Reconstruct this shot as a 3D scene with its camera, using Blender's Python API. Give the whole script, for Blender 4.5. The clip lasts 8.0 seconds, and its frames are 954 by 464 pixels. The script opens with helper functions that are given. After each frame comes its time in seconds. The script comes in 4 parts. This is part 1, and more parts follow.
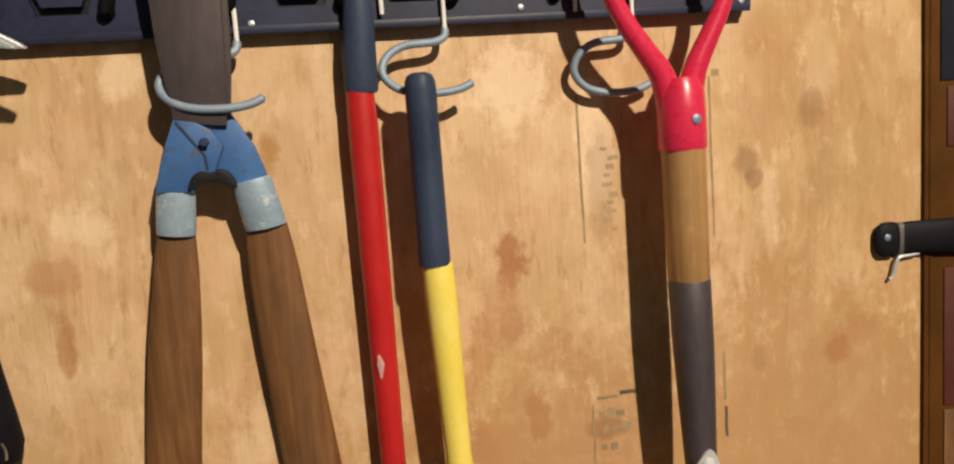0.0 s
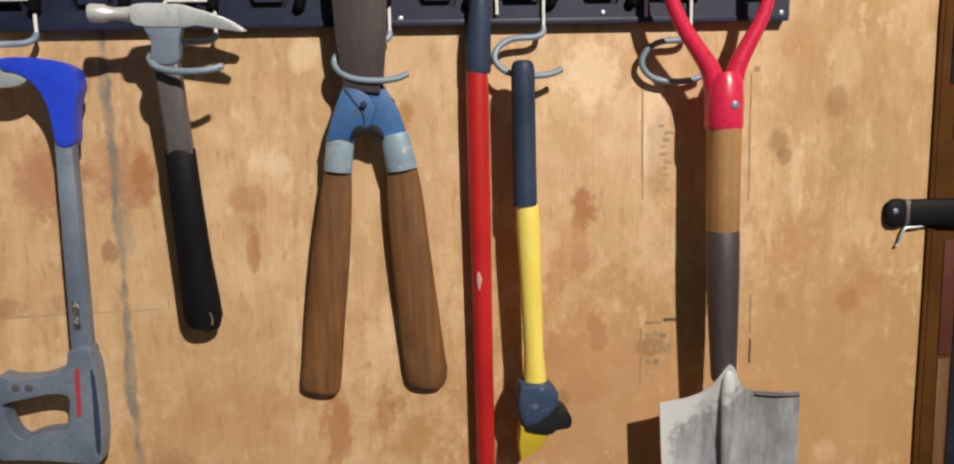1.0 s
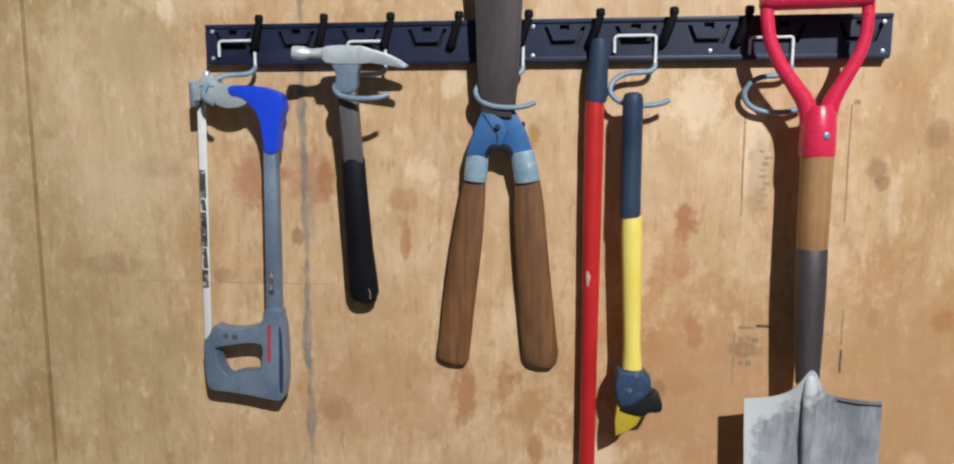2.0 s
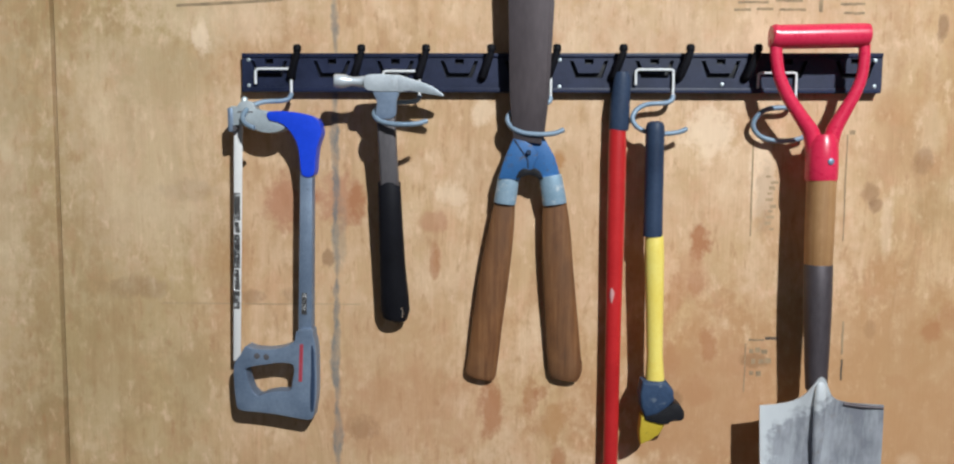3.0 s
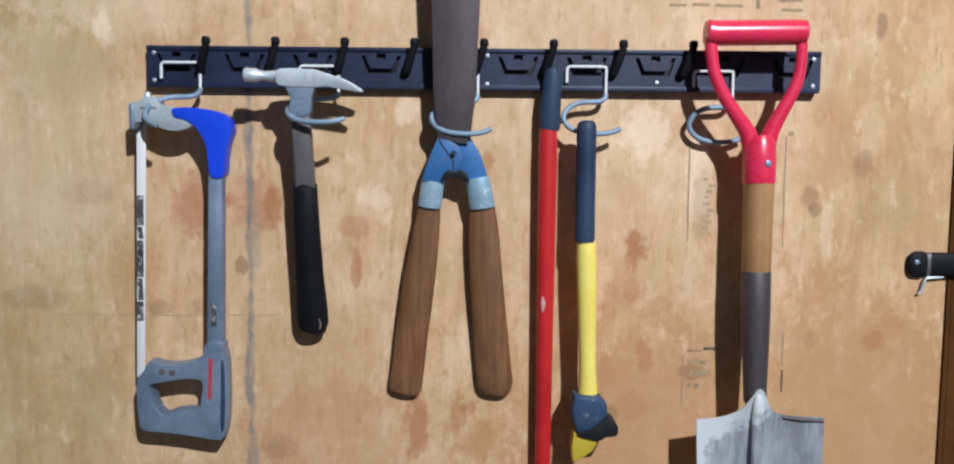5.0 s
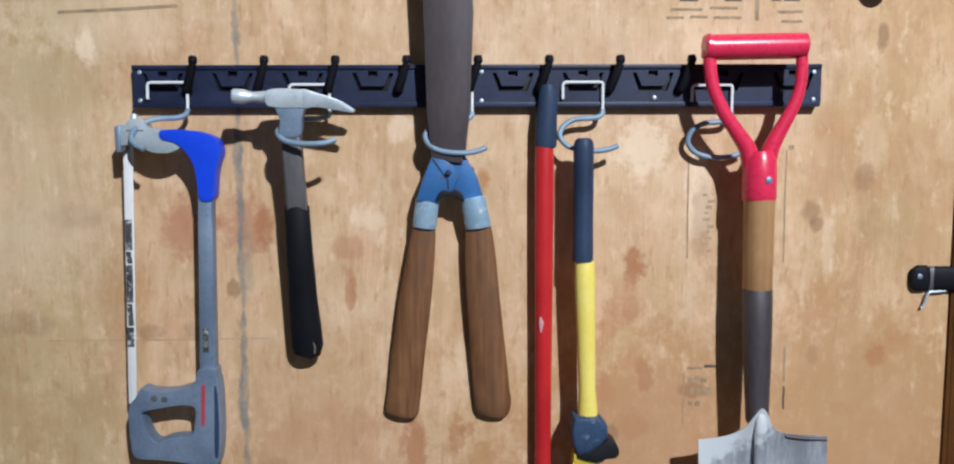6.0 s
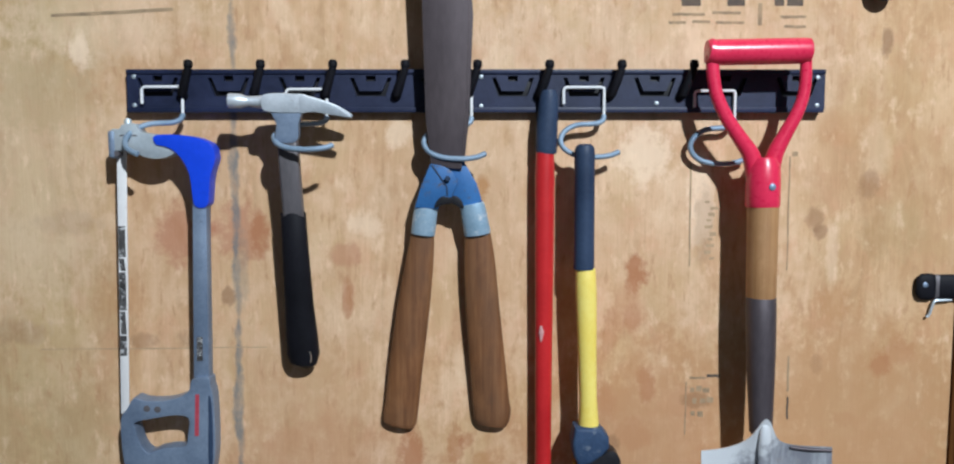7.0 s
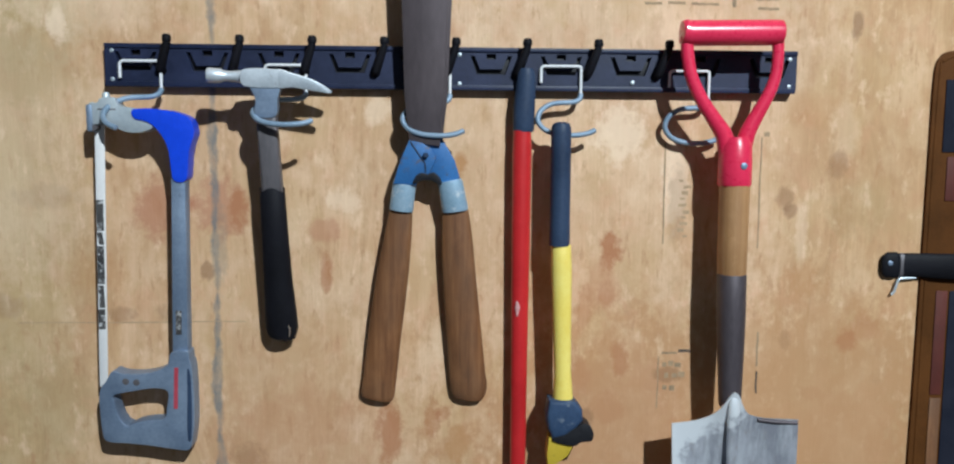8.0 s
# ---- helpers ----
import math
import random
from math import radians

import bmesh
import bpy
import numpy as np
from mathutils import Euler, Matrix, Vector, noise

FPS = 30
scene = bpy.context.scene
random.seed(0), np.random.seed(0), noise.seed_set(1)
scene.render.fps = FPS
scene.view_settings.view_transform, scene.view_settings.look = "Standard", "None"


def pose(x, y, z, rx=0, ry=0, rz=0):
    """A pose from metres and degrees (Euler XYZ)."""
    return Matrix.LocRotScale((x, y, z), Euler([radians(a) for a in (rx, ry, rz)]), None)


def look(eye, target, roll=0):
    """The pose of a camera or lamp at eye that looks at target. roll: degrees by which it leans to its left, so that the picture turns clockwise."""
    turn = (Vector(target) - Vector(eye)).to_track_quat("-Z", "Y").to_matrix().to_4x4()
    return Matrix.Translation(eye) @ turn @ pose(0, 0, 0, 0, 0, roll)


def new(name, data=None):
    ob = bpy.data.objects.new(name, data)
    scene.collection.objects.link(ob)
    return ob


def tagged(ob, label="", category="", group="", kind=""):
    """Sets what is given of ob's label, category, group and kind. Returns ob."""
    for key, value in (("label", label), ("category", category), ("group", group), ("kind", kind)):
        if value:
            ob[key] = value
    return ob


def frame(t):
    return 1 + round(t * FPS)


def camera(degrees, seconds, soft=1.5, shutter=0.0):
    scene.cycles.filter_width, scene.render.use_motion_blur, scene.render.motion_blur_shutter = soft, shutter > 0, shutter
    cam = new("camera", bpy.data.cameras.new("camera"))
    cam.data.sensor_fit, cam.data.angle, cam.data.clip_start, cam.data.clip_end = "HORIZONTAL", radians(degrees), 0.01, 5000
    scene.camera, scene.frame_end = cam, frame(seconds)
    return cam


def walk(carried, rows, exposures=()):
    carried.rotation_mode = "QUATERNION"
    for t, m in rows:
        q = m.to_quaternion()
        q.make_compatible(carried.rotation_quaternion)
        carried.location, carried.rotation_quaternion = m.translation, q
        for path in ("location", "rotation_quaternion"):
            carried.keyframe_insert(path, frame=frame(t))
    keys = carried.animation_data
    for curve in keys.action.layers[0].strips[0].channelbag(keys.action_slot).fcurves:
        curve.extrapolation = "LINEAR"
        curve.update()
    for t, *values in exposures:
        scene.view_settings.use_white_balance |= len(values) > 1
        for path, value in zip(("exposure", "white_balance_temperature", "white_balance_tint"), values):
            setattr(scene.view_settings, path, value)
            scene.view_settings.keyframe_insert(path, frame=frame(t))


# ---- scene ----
cam = camera(63.7, 8.0, soft=2.2)

PATH = [
    (0, (0.058, -0.652, 1.488), (0.41, 1.301, 1.237), -4.2),
    (0.2, (0.046, -0.7, 1.486), (0.33, 1.266, 1.249), -0.9),
    (0.3, (0.038, -0.717, 1.480), (0.257, 1.251, 1.272), -0.7),
    (0.5, (0.029, -0.755, 1.501), (0.164, 1.221, 1.222), -0.4),
    (0.8, (0.008, -0.806, 1.49), (0.196, 1.16, 1.17), -1.8),
    (1, (0.013, -0.853, 1.475), (0.174, 1.121, 1.195), -1.4),
    (1.2, (0.033, -0.9, 1.468), (0.016, 1.084, 1.215), 0.4),
    (1.5, (0.072, -0.958, 1.47), (-0.065, 1.023, 1.234), 0.4),
    (1.8, (0.085, -0.988, 1.484), (-0.139, 0.983, 1.228), 0.9),
    (2, (0.074, -1.009, 1.496), (-0.2, 0.954, 1.227), 0.1),
    (2.2, (0.041, -1.037, 1.453), (-0.222, 0.936, 1.265), 0.3),
    (3.3, (-0.055, -1.076, 1.485), (-0.116, 0.916, 1.321), 0.7),
    (3.5, (-0.045, -1.07, 1.488), (-0.09, 0.92, 1.29), 0.9),
    (4, (-0.019, -1.067, 1.466), (-0.004, 0.927, 1.315), 0.7),
    (4.2, (-0.004, -1.045, 1.460), (0.000, 0.935, 1.333), 1.2),
    (5.3, (0.004, -1.008, 1.477), (-0.022, 0.981, 1.315), 0.3),
    (5.5, (0.005, -1.003, 1.489), (-0.019, 0.989, 1.312), 0.0),
    (6, (0.001, -0.991, 1.504), (-0.001, 1.002, 1.335), -0.1),
    (6.2, (-0.001, -0.981, 1.503), (0.032, 1.007, 1.350), -0.4),
    (6.5, (0.009, -0.98, 1.499), (0.015, 1.015, 1.358), -0.4),
    (7, (-0.001, -0.976, 1.503), (0.003, 1.018, 1.352), 0.0),
    (7.5, (-0.014, -0.989, 1.51), (0.013, 1.001, 1.318), 0.2),
    (7.7, (-0.009, -0.99, 1.501), (0.063, 1.0, 1.314), 1.4),
    (8, (0.003, -0.99, 1.494), (0.057, 1.0, 1.303), 0.5),
]
EXPOSURES = [(0, 0.0, 8900, 9), (0.8, 0.03, 8000, 8), (1.0, 0.03, 7600, 7), (1.25, 0.03, 6750, 4), (2, 0.08, 6280, 2), (3.5, 0.1, 5930, 3), (5.5, 0.13, 5740, 4), (6.5, 0.12, 5690, 4), (8, 0.05, 5630, -1)]
walk(cam, [(t, look(eye, target, roll)) for t, eye, target, roll in PATH], EXPOSURES)

# ---- world, lamp ----
world = bpy.data.worlds.new("world")
scene.world = world
world.use_nodes = True
world.node_tree.nodes["Background"].inputs[0].default_value = (0.6, 0.7, 0.9, 1)
world.node_tree.nodes["Background"].inputs[1].default_value = 0.05

LAMP = (1.22, -3.00, 3.50)
bulb = new("lamp_light", bpy.data.lights.new("lamp_light", "POINT"))
bulb.data.energy, bulb.data.shadow_soft_size, bulb.data.color = 690, 0.05, (1.0, 0.97, 0.94)
bulb.location = LAMP


# ---- materials ----
def nodes_of(name):
    m = bpy.data.materials.new(name)
    m.use_nodes = True
    t = m.node_tree
    return m, t, t.nodes["Principled BSDF"]


def link(t, a, b):
    t.links.new(a, b)


def node(t, kind, **inputs):
    n = t.nodes.new(kind)
    for k, v in inputs.items():
        n.inputs[k.replace("_", " ")].default_value = v
    return n


def math_node(t, op, a, b=None, clamp=False):
    n = t.nodes.new("ShaderNodeMath")
    n.operation, n.use_clamp = op, clamp
    for i, v in enumerate((a, b)):
        if v is None:
            continue
        if isinstance(v, (int, float)):
            n.inputs[i].default_value = v
        else:
            link(t, v, n.inputs[i])
    return n.outputs[0]


def mix(t, fac, a, b, blend="MIX"):
    n = t.nodes.new("ShaderNodeMix")
    n.data_type, n.blend_type = "RGBA", blend
    for i, v in ((0, fac), (6, a), (7, b)):
        if isinstance(v, (int, float)):
            n.inputs[i].default_value = v
        elif isinstance(v, tuple):
            n.inputs[i].default_value = (*v, 1)
        else:
            link(t, v, n.inputs[i])
    return n.outputs[2]


def ramp(t, fac, stops):
    n = t.nodes.new("ShaderNodeValToRGB")
    e = n.color_ramp.elements
    while len(e) < len(stops):
        e.new(0.5)
    for el, (p, c) in zip(e, stops):
        el.position = p
        el.color = (*c, 1) if isinstance(c, tuple) else (c, c, c, 1)
    link(t, fac, n.inputs[0])
    return n.outputs[0]


def coords(t, scale=(1, 1, 1), loc=(0, 0, 0), rot=(0, 0, 0)):
    c = t.nodes.new("ShaderNodeNewGeometry")
    m = t.nodes.new("ShaderNodeMapping")
    link(t, c.outputs["Position"], m.inputs[0])
    m.inputs["Scale"].default_value = scale
    m.inputs["Location"].default_value = loc
    m.inputs["Rotation"].default_value = rot
    return m.outputs[0]


def noise_of(t, vec, scale, detail=4.0, rough=0.55):
    n = node(t, "ShaderNodeTexNoise", Scale=scale, Detail=detail, Roughness=rough)
    link(t, vec, n.inputs["Vector"])
    return n.outputs["Fac"]


def bump(t, p, height, strength=0.2, distance=0.002):
    b = node(t, "ShaderNodeBump", Strength=strength, Distance=distance)
    link(t, height, b.inputs["Height"])
    link(t, b.outputs[0], p.inputs["Normal"])


def surface(name, colour, colour2, rough=0.5, metal=0.0, scale=60.0, stretch=(1, 1, 1), wear=None, wear_cut=0.68,
            relief=0.15, spread=0.14, coat=0.0, spec=0.5):
    """A paint, plastic or metal with two scales of variation, and scuffs of another colour."""
    m, t, p = nodes_of(name)
    v = coords(t, stretch)
    big, fine = noise_of(t, v, scale * 0.25, 3), noise_of(t, v, scale * 4, 6, 0.7)
    f = math_node(t, "ADD", math_node(t, "MULTIPLY", big, 0.65), math_node(t, "MULTIPLY", fine, 0.35))
    c = ramp(t, f, [(0.36, colour), (0.64, colour2)])
    if wear:
        k = noise_of(t, coords(t, stretch, (3.1, 1.7, 0.3)), scale * 0.9, 8, 0.75)
        k = ramp(t, k, [(wear_cut - 0.05, 0.0), (wear_cut + 0.05, 1.0)])
        c = mix(t, k, c, wear)
    link(t, c, p.inputs["Base Color"])
    r = math_node(t, "ADD", math_node(t, "MULTIPLY", fine, 2 * spread), rough - spread)
    link(t, r, p.inputs["Roughness"])
    p.inputs["Metallic"].default_value = metal
    p.inputs["Coat Weight"].default_value = coat
    p.inputs["Specular IOR Level"].default_value = spec
    bump(t, p, fine, relief, 0.001)
    return m


def plywood():
    """Weathered softwood plywood with upright grain, patches, spills and painted-in uneven light."""
    m, t, p = nodes_of("plywood")
    v = coords(t)
    wob = noise_of(t, coords(t, (5, 1, 1.2)), 1.3, 3)
    g = coords(t, (26, 1, 1.5))
    vv = t.nodes.new("ShaderNodeVectorMath")
    vv.operation = "ADD"
    comb = t.nodes.new("ShaderNodeCombineXYZ")
    link(t, math_node(t, "MULTIPLY", wob, 7.0), comb.inputs[0])
    link(t, g, vv.inputs[0])
    link(t, comb.outputs[0], vv.inputs[1])
    grain = noise_of(t, vv.outputs[0], 1.6, 7, 0.62)
    fibre = noise_of(t, coords(t, (420, 1, 9)), 1.0, 4, 0.6)
    blot = noise_of(t, coords(t, (1.0, 1, 0.8), (0.4, 0, 2.2)), 5.5, 4, 0.55)
    c = ramp(t, grain, [(0.28, PLY[0]), (0.46, PLY[1]), (0.56, PLY[2]), (0.74, PLY[3])])
    sep = t.nodes.new("ShaderNodeSeparateXYZ")
    link(t, v, sep.inputs[0])
    rag = math_node(t, "SUBTRACT", noise_of(t, coords(t, (1, 1, 0.8)), 46, 8, 0.72), 0.5)

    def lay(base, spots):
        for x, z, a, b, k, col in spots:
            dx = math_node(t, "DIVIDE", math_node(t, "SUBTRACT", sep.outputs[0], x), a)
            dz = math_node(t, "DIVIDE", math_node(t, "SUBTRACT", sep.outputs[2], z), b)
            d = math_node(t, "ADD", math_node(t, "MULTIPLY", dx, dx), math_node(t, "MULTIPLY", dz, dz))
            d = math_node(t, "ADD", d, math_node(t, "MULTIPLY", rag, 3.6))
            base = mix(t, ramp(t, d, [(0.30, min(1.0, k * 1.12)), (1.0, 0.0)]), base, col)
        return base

    # wide tones that carry the wall's uneven light in its colour
    c = lay(c, BROAD_LIGHT)
    for k, (off, size, lo, hi, most, col) in enumerate(PATCHES):
        n = noise_of(t, coords(t, (1.0, 1, 0.7), (off, 0, off * 0.7 + k)), size, 6, 0.62)
        c = mix(t, ramp(t, n, [(lo, 0.0), (hi, most)]), c, col)
    c = mix(t, ramp(t, blot, [(0.40, 0.0), (0.66, 0.45)]), c, PLY[4])
    c = mix(t, ramp(t, fibre, [(0.35, 0.14), (0.6, 0.0)]), c, PLY[5])
    # other, darker tones to the left and right of the paler middle
    sway = math_node(t, "ADD", sep.outputs[0], math_node(t, "MULTIPLY", noise_of(t, coords(t, (3, 1, 2)), 2.0, 3), 0.05))
    c = mix(t, ramp(t, math_node(t, "MULTIPLY", math_node(t, "SUBTRACT", -0.415, sway), 12.0, True), [(0, 0.0), (1, 0.60)]), c, (0.82, 0.90, 0.80), "MULTIPLY")
    c = mix(t, ramp(t, math_node(t, "MULTIPLY", math_node(t, "SUBTRACT", sway, 0.445), 12.0, True), [(0, 0.0), (1, 0.75)]), c, (0.86, 0.82, 0.72), "MULTIPLY")
    # short upright flecks and checks in the veneer
    fleck = noise_of(t, coords(t, (95, 1, 26), (1.0, 0, 3.0)), 1.0, 5, 0.65)
    c = mix(t, ramp(t, fleck, [(0.56, 0.0), (0.68, 0.60)]), c, PLY[5])
    pale = noise_of(t, coords(t, (60, 1, 30), (7.0, 0, 8.0)), 1.0, 5, 0.65)
    c = mix(t, ramp(t, pale, [(0.56, 0.0), (0.68, 0.45)]), c, PLY[6])
    speck = noise_of(t, coords(t, (1, 1, 0.5), (3.0, 0, 6.0)), 150, 3, 0.6)
    c = mix(t, ramp(t, speck, [(0.66, 0.0), (0.74, 0.45)]), c, PLY[0])
    # spills, knots, old stains and wide painted-light patches: middle x, z, half sizes, strength, colour
    c = lay(c, STAINS_AND_LIGHT)
    # the old grey chalk line
    wig = math_node(t, "MULTIPLY", math_node(t, "SUBTRACT", noise_of(t, coords(t, (0, 0, 1)), 7, 3), 0.5), 0.02)
    d = math_node(t, "ABSOLUTE", math_node(t, "ADD", math_node(t, "SUBTRACT", sep.outputs[0], -0.306), wig))
    thick = math_node(t, "ADD", math_node(t, "MULTIPLY", noise_of(t, coords(t, (14, 1, 16)), 1, 5, 0.7), 0.026), -0.0072)
    f = math_node(t, "DIVIDE", math_node(t, "SUBTRACT", thick, d), 0.004, True)
    rub = ramp(t, noise_of(t, coords(t, (60, 1, 26), (2.0, 0, 4.0)), 1.0, 5, 0.7), [(0.36, 0.30), (0.62, 0.85)])
    c = mix(t, math_node(t, "MULTIPLY", f, rub), c, (0.17, 0.18, 0.185))
    link(t, c, p.inputs["Base Color"])
    p.inputs["Roughness"].default_value = 0.72
    p.inputs["Specular IOR Level"].default_value = 0.3
    bump(t, p, math_node(t, "ADD", grain, math_node(t, "MULTIPLY", fibre, 0.6)), 0.35, 0.0012)
    return m


PLY = [(0.483, 0.295, 0.154), (0.630, 0.404, 0.232), (0.693, 0.458, 0.275), (0.756, 0.522, 0.333),
       (0.493, 0.315, 0.174), (0.441, 0.231, 0.111), (0.861, 0.640, 0.444)]
# offset, size, threshold, full, strength, colour
PATCHES = [(4.2, 19.0, 0.50, 0.64, 0.42, (0.483, 0.266, 0.135)), (9.3, 15.0, 0.48, 0.62, 0.60, (0.840, 0.611, 0.415)), (1.7, 24.0, 0.52, 0.64, 0.45, (0.672, 0.374, 0.227)),
           (6.1, 34.0, 0.54, 0.66, 0.34, (0.882, 0.670, 0.473)), (2.9, 42.0, 0.54, 0.68, 0.30, (0.399, 0.212, 0.101)), (7.7, 11.0, 0.52, 0.60, 0.40, (0.609, 0.424, 0.227))]
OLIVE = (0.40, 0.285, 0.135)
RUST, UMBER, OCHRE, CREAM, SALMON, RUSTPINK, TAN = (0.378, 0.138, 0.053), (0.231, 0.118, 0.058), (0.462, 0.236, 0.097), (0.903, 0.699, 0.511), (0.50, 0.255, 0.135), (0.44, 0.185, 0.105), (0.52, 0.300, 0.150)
# uneven light painted into the wall: warmer low right, darker left, paler above
BROAD_LIGHT = [
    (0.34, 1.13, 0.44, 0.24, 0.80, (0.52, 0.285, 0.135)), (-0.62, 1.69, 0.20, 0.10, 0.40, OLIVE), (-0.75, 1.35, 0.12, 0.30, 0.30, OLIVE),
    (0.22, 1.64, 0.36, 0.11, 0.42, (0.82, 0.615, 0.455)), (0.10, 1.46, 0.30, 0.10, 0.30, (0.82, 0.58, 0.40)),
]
STAINS_AND_LIGHT = [
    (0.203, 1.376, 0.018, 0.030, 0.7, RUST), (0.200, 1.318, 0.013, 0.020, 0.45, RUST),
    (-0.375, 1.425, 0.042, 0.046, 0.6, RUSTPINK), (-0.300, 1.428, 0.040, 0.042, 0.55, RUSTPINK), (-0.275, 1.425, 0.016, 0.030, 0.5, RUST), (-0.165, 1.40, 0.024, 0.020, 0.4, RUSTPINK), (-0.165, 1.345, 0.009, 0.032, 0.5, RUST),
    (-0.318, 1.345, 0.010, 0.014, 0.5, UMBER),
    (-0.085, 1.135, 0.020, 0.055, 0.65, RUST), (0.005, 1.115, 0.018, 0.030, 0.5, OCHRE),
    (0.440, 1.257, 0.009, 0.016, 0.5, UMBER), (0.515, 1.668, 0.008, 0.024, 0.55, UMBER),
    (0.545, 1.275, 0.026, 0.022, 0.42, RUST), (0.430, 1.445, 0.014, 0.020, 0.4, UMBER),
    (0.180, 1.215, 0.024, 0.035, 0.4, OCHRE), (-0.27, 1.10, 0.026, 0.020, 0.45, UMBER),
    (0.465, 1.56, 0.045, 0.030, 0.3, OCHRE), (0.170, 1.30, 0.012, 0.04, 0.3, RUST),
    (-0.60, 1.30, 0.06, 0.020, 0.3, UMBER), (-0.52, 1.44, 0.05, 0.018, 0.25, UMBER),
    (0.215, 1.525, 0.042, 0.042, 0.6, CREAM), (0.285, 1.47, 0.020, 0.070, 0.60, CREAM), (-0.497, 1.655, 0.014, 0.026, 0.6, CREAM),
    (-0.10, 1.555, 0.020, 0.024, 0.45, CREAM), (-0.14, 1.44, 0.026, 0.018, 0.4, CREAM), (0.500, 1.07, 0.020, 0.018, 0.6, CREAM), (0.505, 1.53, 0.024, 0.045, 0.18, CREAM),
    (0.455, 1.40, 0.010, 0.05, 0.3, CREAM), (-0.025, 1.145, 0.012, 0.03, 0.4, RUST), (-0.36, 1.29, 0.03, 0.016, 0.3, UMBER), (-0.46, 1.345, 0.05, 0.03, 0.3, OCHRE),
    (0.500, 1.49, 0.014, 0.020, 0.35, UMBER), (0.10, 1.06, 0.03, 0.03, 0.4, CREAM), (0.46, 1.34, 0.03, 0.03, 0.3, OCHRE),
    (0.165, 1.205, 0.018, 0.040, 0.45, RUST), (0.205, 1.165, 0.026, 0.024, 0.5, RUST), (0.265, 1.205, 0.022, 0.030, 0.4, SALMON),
    # the wide SALMON and TAN patches paint the lower wall's dimmer light
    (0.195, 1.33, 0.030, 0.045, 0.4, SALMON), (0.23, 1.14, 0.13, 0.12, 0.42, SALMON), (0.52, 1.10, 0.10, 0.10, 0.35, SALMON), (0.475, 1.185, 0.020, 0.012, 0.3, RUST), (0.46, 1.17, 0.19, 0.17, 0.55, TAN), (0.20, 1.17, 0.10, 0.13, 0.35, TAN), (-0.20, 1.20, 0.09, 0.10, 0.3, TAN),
    # the wide CREAM patches paint the left side brighter
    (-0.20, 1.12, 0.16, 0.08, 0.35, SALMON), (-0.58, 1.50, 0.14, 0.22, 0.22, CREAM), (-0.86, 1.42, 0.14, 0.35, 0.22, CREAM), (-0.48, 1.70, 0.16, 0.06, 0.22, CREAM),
    # the first, OCHRE spot paints the shadow right of the shears' tang
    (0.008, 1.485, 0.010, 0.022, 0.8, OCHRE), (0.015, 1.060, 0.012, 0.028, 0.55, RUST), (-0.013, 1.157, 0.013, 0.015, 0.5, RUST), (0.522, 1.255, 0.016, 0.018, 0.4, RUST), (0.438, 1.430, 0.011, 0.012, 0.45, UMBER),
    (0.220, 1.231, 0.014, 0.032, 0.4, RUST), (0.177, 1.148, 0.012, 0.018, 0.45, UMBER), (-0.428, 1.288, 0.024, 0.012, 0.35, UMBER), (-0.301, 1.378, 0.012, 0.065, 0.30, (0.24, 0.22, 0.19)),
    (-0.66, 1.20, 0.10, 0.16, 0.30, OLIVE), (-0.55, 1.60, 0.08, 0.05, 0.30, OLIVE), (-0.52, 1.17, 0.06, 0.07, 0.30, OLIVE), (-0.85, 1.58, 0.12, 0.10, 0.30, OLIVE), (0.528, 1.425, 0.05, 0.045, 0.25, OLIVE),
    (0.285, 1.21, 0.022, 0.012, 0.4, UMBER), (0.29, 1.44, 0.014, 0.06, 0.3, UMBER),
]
M_PLY = plywood()
M_GROOVE = surface("dark_joint", (0.035, 0.025, 0.018), (0.07, 0.05, 0.035), 0.9)
M_INK = surface("faded_ink", (0.07, 0.055, 0.05), (0.16, 0.115, 0.08), 0.85, scale=220)
M_INKFAINT = surface("faint_ink", (0.36, 0.255, 0.155), (0.52, 0.365, 0.22), 0.85, scale=240)
M_INKPALE = surface("pale_ink", (0.24, 0.175, 0.11), (0.46, 0.32, 0.19), 0.85, scale=240)
M_RAIL = surface("black_rail_plastic", (0.010, 0.014, 0.037), (0.025, 0.032, 0.078), 0.46, scale=50, wear=(0.08, 0.085, 0.13), wear_cut=0.72, spec=0.34)
M_BLACK = surface("matt_black_plastic", (0.010, 0.010, 0.013), (0.022, 0.022, 0.027), 0.5, scale=70, spec=0.25)
M_RUBBER = surface("black_rubber", (0.005, 0.005, 0.007), (0.011, 0.011, 0.016), 0.6, scale=60, wear=(0.045, 0.048, 0.06), wear_cut=0.75, spec=0.14)
M_GREYRUB = surface("blue_black_rubber", (0.020, 0.034, 0.072), (0.044, 0.068, 0.128), 0.5, scale=60, wear=(0.10, 0.12, 0.16), wear_cut=0.7, spec=0.25)
M_COLLAR = surface("worn_blue_rubber", (0.026, 0.048, 0.105), (0.060, 0.100, 0.185), 0.55, scale=70, wear=(0.17, 0.20, 0.25), wear_cut=0.62, spec=0.25)
M_WHITEWIRE = surface("white_coated_wire", (0.78, 0.79, 0.82), (0.88, 0.88, 0.90), 0.5, scale=90)
